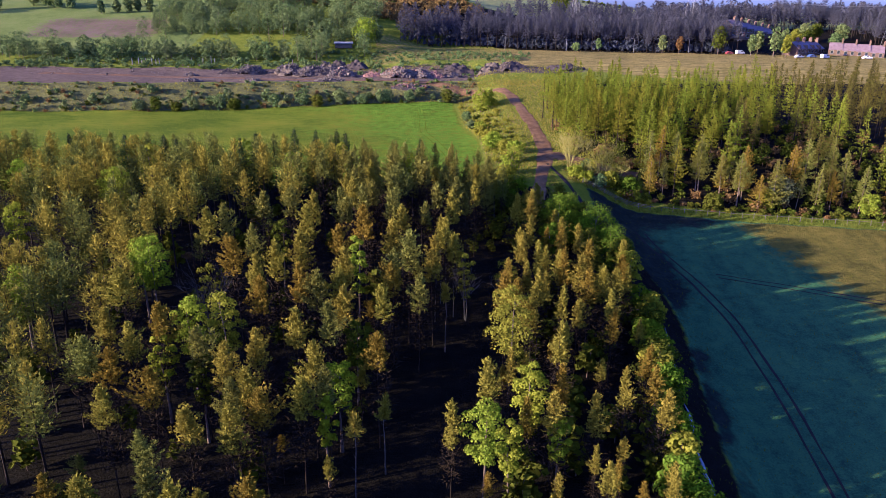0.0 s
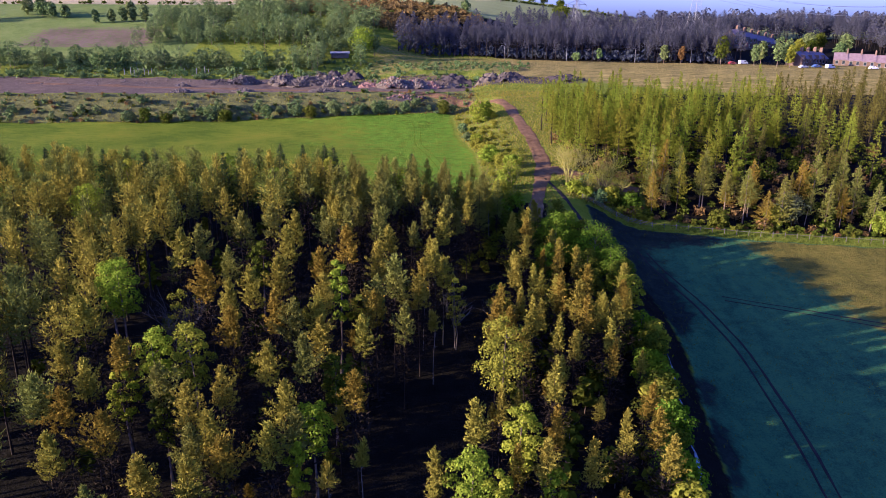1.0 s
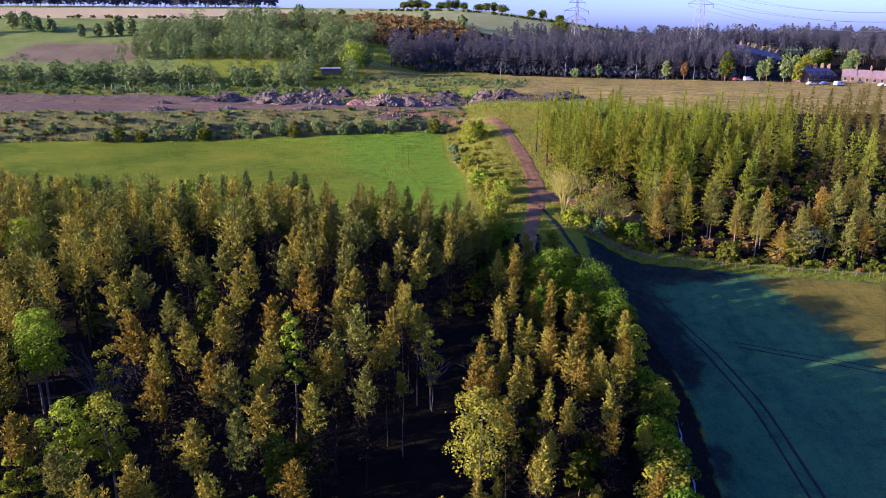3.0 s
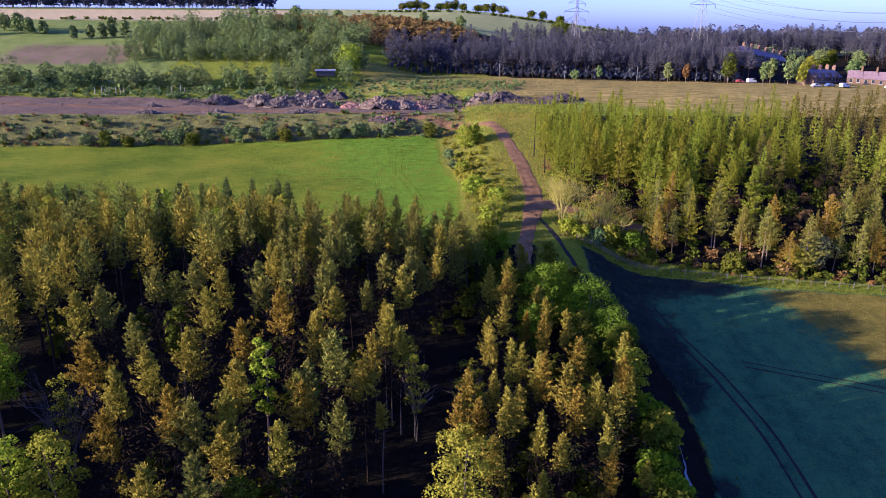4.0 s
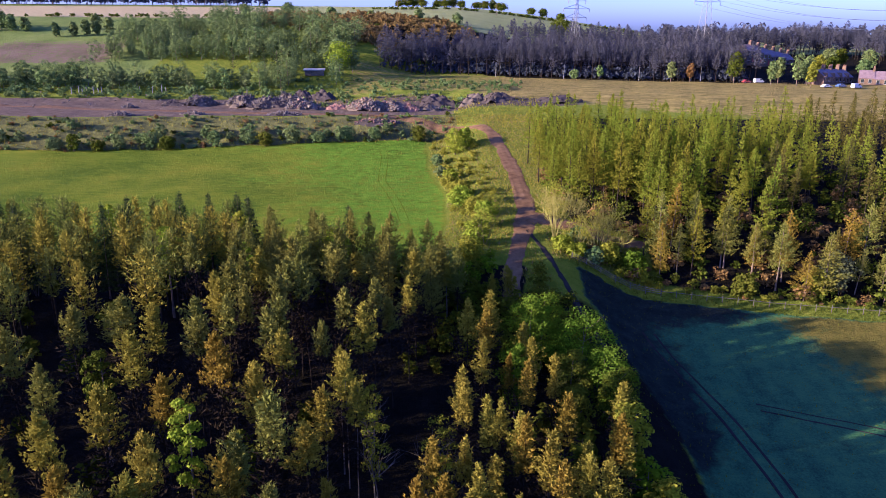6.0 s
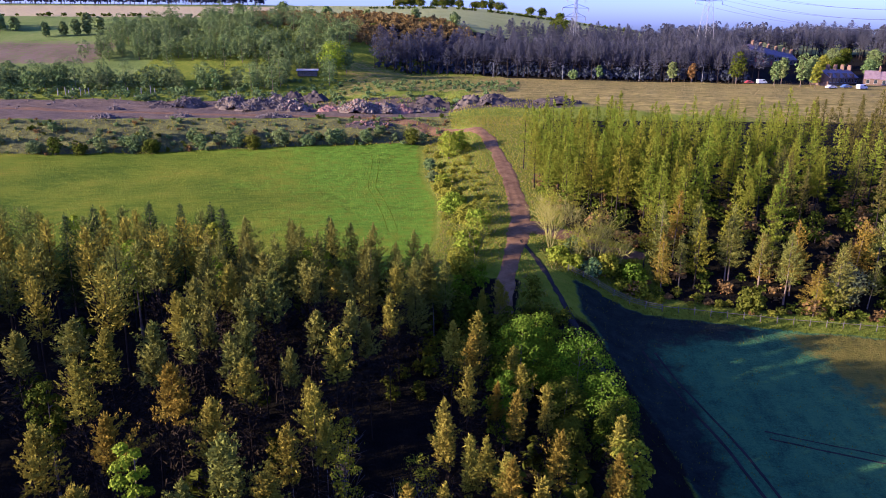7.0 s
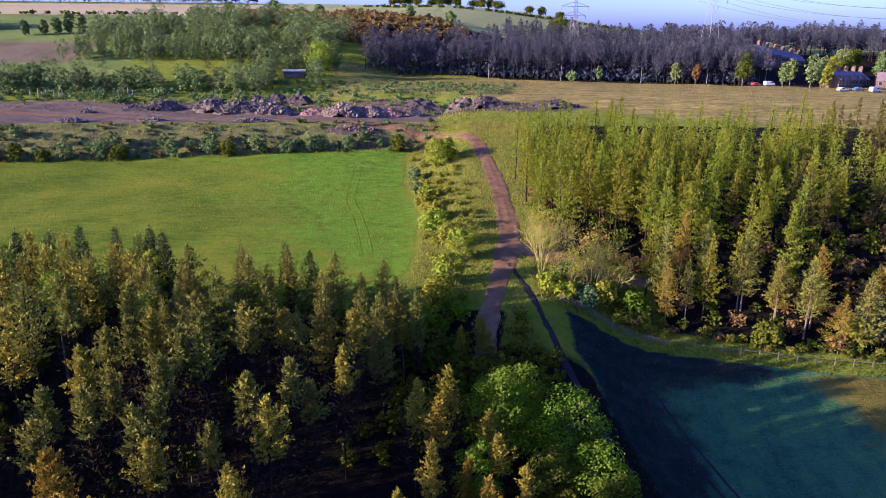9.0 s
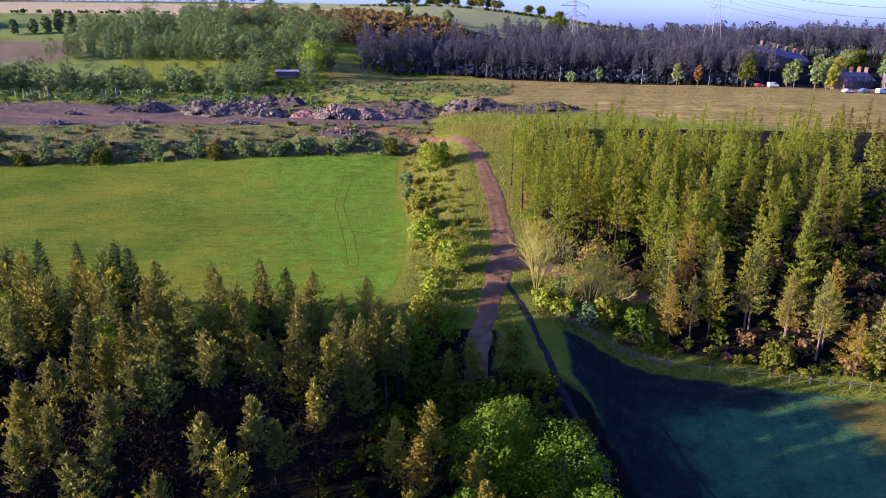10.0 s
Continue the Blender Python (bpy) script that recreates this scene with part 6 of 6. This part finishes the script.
# ---- terraced houses ----
WALL_BRICK = plain("house_brick", [(0.3, (0.085, 0.055, 0.040)), (0.7, (0.15, 0.10, 0.068))], 0.5, 0.9, 0, 0.3, 0.02, 8)
ROOF_SLATE = plain("roof_slate", [(0.3, (0.105, 0.070, 0.076)), (0.7, (0.20, 0.140, 0.145))], 0.7, 0.7, 0, 0.3, 0.03, 6)
FRAME_WHITE = plain("white_frame", [(0.3, (0.16, 0.15, 0.14)), (0.7, (0.26, 0.25, 0.24))], 2.0, 0.6)
DOOR_RED = plain("red_door", [(0.3, (0.20, 0.03, 0.025)), (0.7, (0.32, 0.05, 0.04))], 2.0, 0.5)


def box_mesh(name, sx, sy, sz, at):
    return mesh_from(name, CUBE * (sx / 2, sy / 2, sz / 2) + at, CUBE_F)


def terraced_house(x, y, turn, label, gablet=False, lift=0.0):
    """One dwelling of a terrace, front to -y: walls with gable, two-sided roof, chimney, windows and door."""
    root = new("terraced_house")
    w, d, eave, ridge = 5.8, 8.0, 5.2, 8.1
    prof = [(-d / 2, -1.5), (-d / 2, eave), (0, ridge - 0.15), (d / 2, eave), (d / 2, -1.5)]
    co = np.array([(s * w / 2, py, pz) for s in (-1, 1) for py, pz in prof])
    walls = bpy.data.meshes.new("wall")
    walls.from_pydata(co.tolist(), [], [(4, 3, 2, 1, 0), (5, 6, 7, 8, 9), (0, 1, 6, 5), (3, 4, 9, 8), (1, 2, 7, 6), (2, 3, 8, 7), (0, 5, 9, 4)])
    wall = part("wall", walls, WALL_BRICK, root)
    for s in (-1, 1):
        slope = np.array([(-w / 2 - 0.02, s * (d / 2 + 0.35), eave - 0.2), (w / 2 + 0.02, s * (d / 2 + 0.35), eave - 0.2), (w / 2 + 0.02, 0, ridge), (-w / 2 - 0.02, 0, ridge)])
        roof = np.concatenate([slope, slope + (0, 0, 0.16)])
        part("roof", mesh_from("roof", roof, np.array([(0, 1, 2, 3), (7, 6, 5, 4), (0, 4, 5, 1), (1, 5, 6, 2), (2, 6, 7, 3), (3, 7, 4, 0)])), ROOF_SLATE, root)
    chimney = part("chimney", box_mesh("chimney", 0.7, 1.5, 2.2, (w / 2 - 0.4, 0, ridge + 0.5)), WALL_BRICK, root)
    for k in (-0.45, 0, 0.45):
        part("chimney_pot", mesh_from("chimney_pot", *tube([(w / 2 - 0.4, k, ridge + 1.5), (w / 2 - 0.4, k, ridge + 1.8), (w / 2 - 0.4, k, ridge + 2.1)], [0.14, 0.13, 0.15], 8)), BRICKS, chimney)
    for wx, wz, ww, wh in ((-1.4, 3.6, 1.1, 1.4), (1.4, 3.6, 1.1, 1.4), (-1.3, 0.95, 1.6, 1.5)):
        window = part("window", box_mesh("window", ww + 0.2, 0.12, wh + 0.2, (wx, -d / 2 - 0.02, wz + wh / 2 - 0.3)), FRAME_WHITE, root)
        part("pane", box_mesh("pane", ww, 0.06, wh, (wx, -d / 2 - 0.07, wz + wh / 2 - 0.3)), GLASS, window)
        part("sill", box_mesh("sill", ww + 0.4, 0.25, 0.12, (wx, -d / 2 - 0.1, wz - 0.45)), FRAME_WHITE, window)
    part("door", box_mesh("door", 0.95, 0.1, 2.1, (1.5, -d / 2 - 0.04, 1.05)), DOOR_RED, root)
    if gablet:
        g = np.array([(-2.3, -d / 2 - 0.3, eave - 0.1), (-0.5, -d / 2 - 0.3, eave - 0.1), (-1.4, -d / 2 - 0.3, eave + 1.7), (-2.3, -d / 2 + 1.9, eave - 0.1), (-0.5, -d / 2 + 1.9, eave - 0.1), (-1.4, -d / 2 + 2.3, eave + 1.7)])
        gab = bpy.data.meshes.new("gablet")
        gab.from_pydata(g.tolist(), [], [(0, 1, 2), (3, 5, 4), (0, 2, 5, 3), (1, 4, 5, 2), (0, 3, 4, 1)])
        part("gablet", gab, WALL_BRICK, root)
    root.matrix_basis = pose(x, y, ground(x, y) + lift, 0, 0, turn)
    return tagged(root, label, "house", "terraced houses")


for k in range(4):
    terraced_house(165 + 4.7 * k, 350 + 3.3 * k, 35, "brick terraced house with gablets and slate roof", True, -1.8 - 0.3 * k)
for k in range(4):
    terraced_house(186 + 5.2 * k, 352 - 2.5 * k, -26, "sunlit brick terraced house with slate roof", False, -2.4 - 0.15 * k)
for k in range(6):
    terraced_house(158 + 5.0 * k, 414 + 2.4 * k, 26, "brick terraced house stepping down the hill", False, 2.6 - 1.15 * k)

for k, (x, y, h, half, leaf) in enumerate([(147, 392, 6, 3.4, "deep"), (188, 400, 6, 3.2, "yellow"), (197, 408, 10, 4, "sage"),
                                          (206, 414, 9, 4, "deep"), (214, 402, 10, 4.2, "sage"), (170, 372, 9, 3.0, "sage"), (178, 378, 10, 3.2, "yellow"), (187, 383, 9, 3.4, "deep"), (200, 380, 8, 3.4, "sage"), (160, 378, 8, 3, "deep"), (153, 368, 7, 2.6, "deep"), (158, 345, 9, 2.4, "sage")]):
    broadleaf(x, y, h, half, leaf, 1500 + k, "leafy tree standing among the terraced houses", 0.1, 40, "garden_tree", 0.6)

# ---- pylons and wires ----
def pylon(x, y, height, base, label, turn=0):
    """A lattice tower: four tapering legs, crossed bracing, three pairs of arms with insulators."""
    root = new("pylon")
    foot = ground(x, y)

    def half(z):
        return np.interp(z, [0, height * 0.62, height], [base / 2, base * 0.17, base * 0.05])

    bars = []
    levels = [0, 0.14, 0.27, 0.38, 0.48, 0.57, 0.65, 0.73, 0.81, 0.89, 0.96]
    for sx in (-1, 1):
        for sy in (-1, 1):
            leg = [(sx * half(f * height), sy * half(f * height), f * height - (0.5 if f == 0 else 0)) for f in levels] + [(0, 0, height)]
            part("leg", mesh_from("leg", *tube(leg, [0.085] * len(leg), 4)), STEEL, root)
    for a, b in zip(levels[:-1], levels[1:]):
        ra, rb, za, zb = half(a * height), half(b * height), a * height, b * height
        for p, q in (((-1, -1), (1, -1)), ((1, -1), (1, 1)), ((1, 1), (-1, 1)), ((-1, 1), (-1, -1))):
            for r0, r1, z0, z1, u, v in ((ra, rb, za, zb, p, q), (ra, rb, za, zb, q, p), (rb, rb, zb, zb, p, q)):
                s, e = np.array((u[0] * r0, u[1] * r0, z0)), np.array((v[0] * r1, v[1] * r1, z1))
                bars.append(tube([s, (s + e) / 2, e], [0.038] * 3, 3))
    part("bracing", mesh_from("bracing", *join(bars)), STEEL, root)
    for f, reach in ((0.66, 0.19), (0.79, 0.24), (0.92, 0.16)):
        z, r = f * height, half(f * height)
        for s in (-1, 1):
            tip = np.array((s * reach * height, 0, z))
            arm = [tube([(s * r, sy * r, z), (s * r, sy * r, z) + (tip - (s * r, sy * r, z)) / 2, tip], [0.1] * 3, 3) for sy in (-1, 1)]
            arm.append(tube([(s * r, 0, z + 0.06 * height), (s * r, 0, z + 0.06 * height) + (tip - (s * r, 0, z + 0.06 * height)) / 2, tip], [0.1] * 3, 3))
            bough = part("arm", mesh_from("arm", *join(arm)), STEEL, root)
            part("insulator", mesh_from("insulator", *tube([tip, tip - (0, 0, 0.8), tip - (0, 0, 1.8)], [0.12, 0.16, 0.1], 6)), PAINT_WHITE, bough)
    root.matrix_basis = pose(x, y, foot, 0, 0, turn)
    return tagged(root, label, "pylon")


pylon(74, 428, 33, 6.0, "grey steel lattice pylon behind the dark wood", 25)
pylon(139, 422, 46, 8.0, "tall grey steel lattice pylon behind the dark wood", 25)
pylon(236, 392, 34, 10.0, "grey steel lattice pylon beside the houses", 60)


def wire(a, b, sag, radius=0.06):
    u = np.linspace(0, 1, 15)[:, None]
    p = np.array(a) * (1 - u) + np.array(b) * u - np.array((0, 0, 1)) * sag * 4 * u * (1 - u)
    ob = new("power_line", mesh_from("power_line", *tube(p, [radius] * 15, 3)))
    ob.data.materials.append(STEEL)
    return tagged(ob, "thin power line hanging between pylons", "power line", "power lines")


for k, (dz, dx) in enumerate(((20.5, 6.0), (25, 7.5), (29.5, 5.0))):
    for s in (-1, 1):
        wire((139 + s * 7, 422 + s * 3, ground(139, 422) + dz + 8.5), (236 + s * dx * 0.5, 392 + s * dx, ground(236, 392) + dz), 4.5)
        wire((236 + s * dx * 0.5, 392 + s * dx, ground(236, 392) + dz), (420, 330, 45 + k * 4 + s * 2), 5.0)

for k, (x, y, h) in enumerate(((60, 470, 9), (40, 560, 8), (100, 585, 8), (150, 590, 7), (-30, 575, 8))):
    root = new("telegraph_pole")
    part("pole", mesh_from("pole", *tube([(0, 0, -0.4), (0, 0, h / 2), (0, 0, h)], [0.16, 0.14, 0.12], 6), True), BARK, root)
    part("crossarm", box_mesh("crossarm", 1.8, 0.14, 0.14, (0, 0, h - 0.6)), BARK, root)
    root.matrix_basis = pose(x, y, ground(x, y), 0, 0, 20 * k)
    tagged(root, "wooden telegraph pole on the hill", "telegraph pole", "telegraph poles")
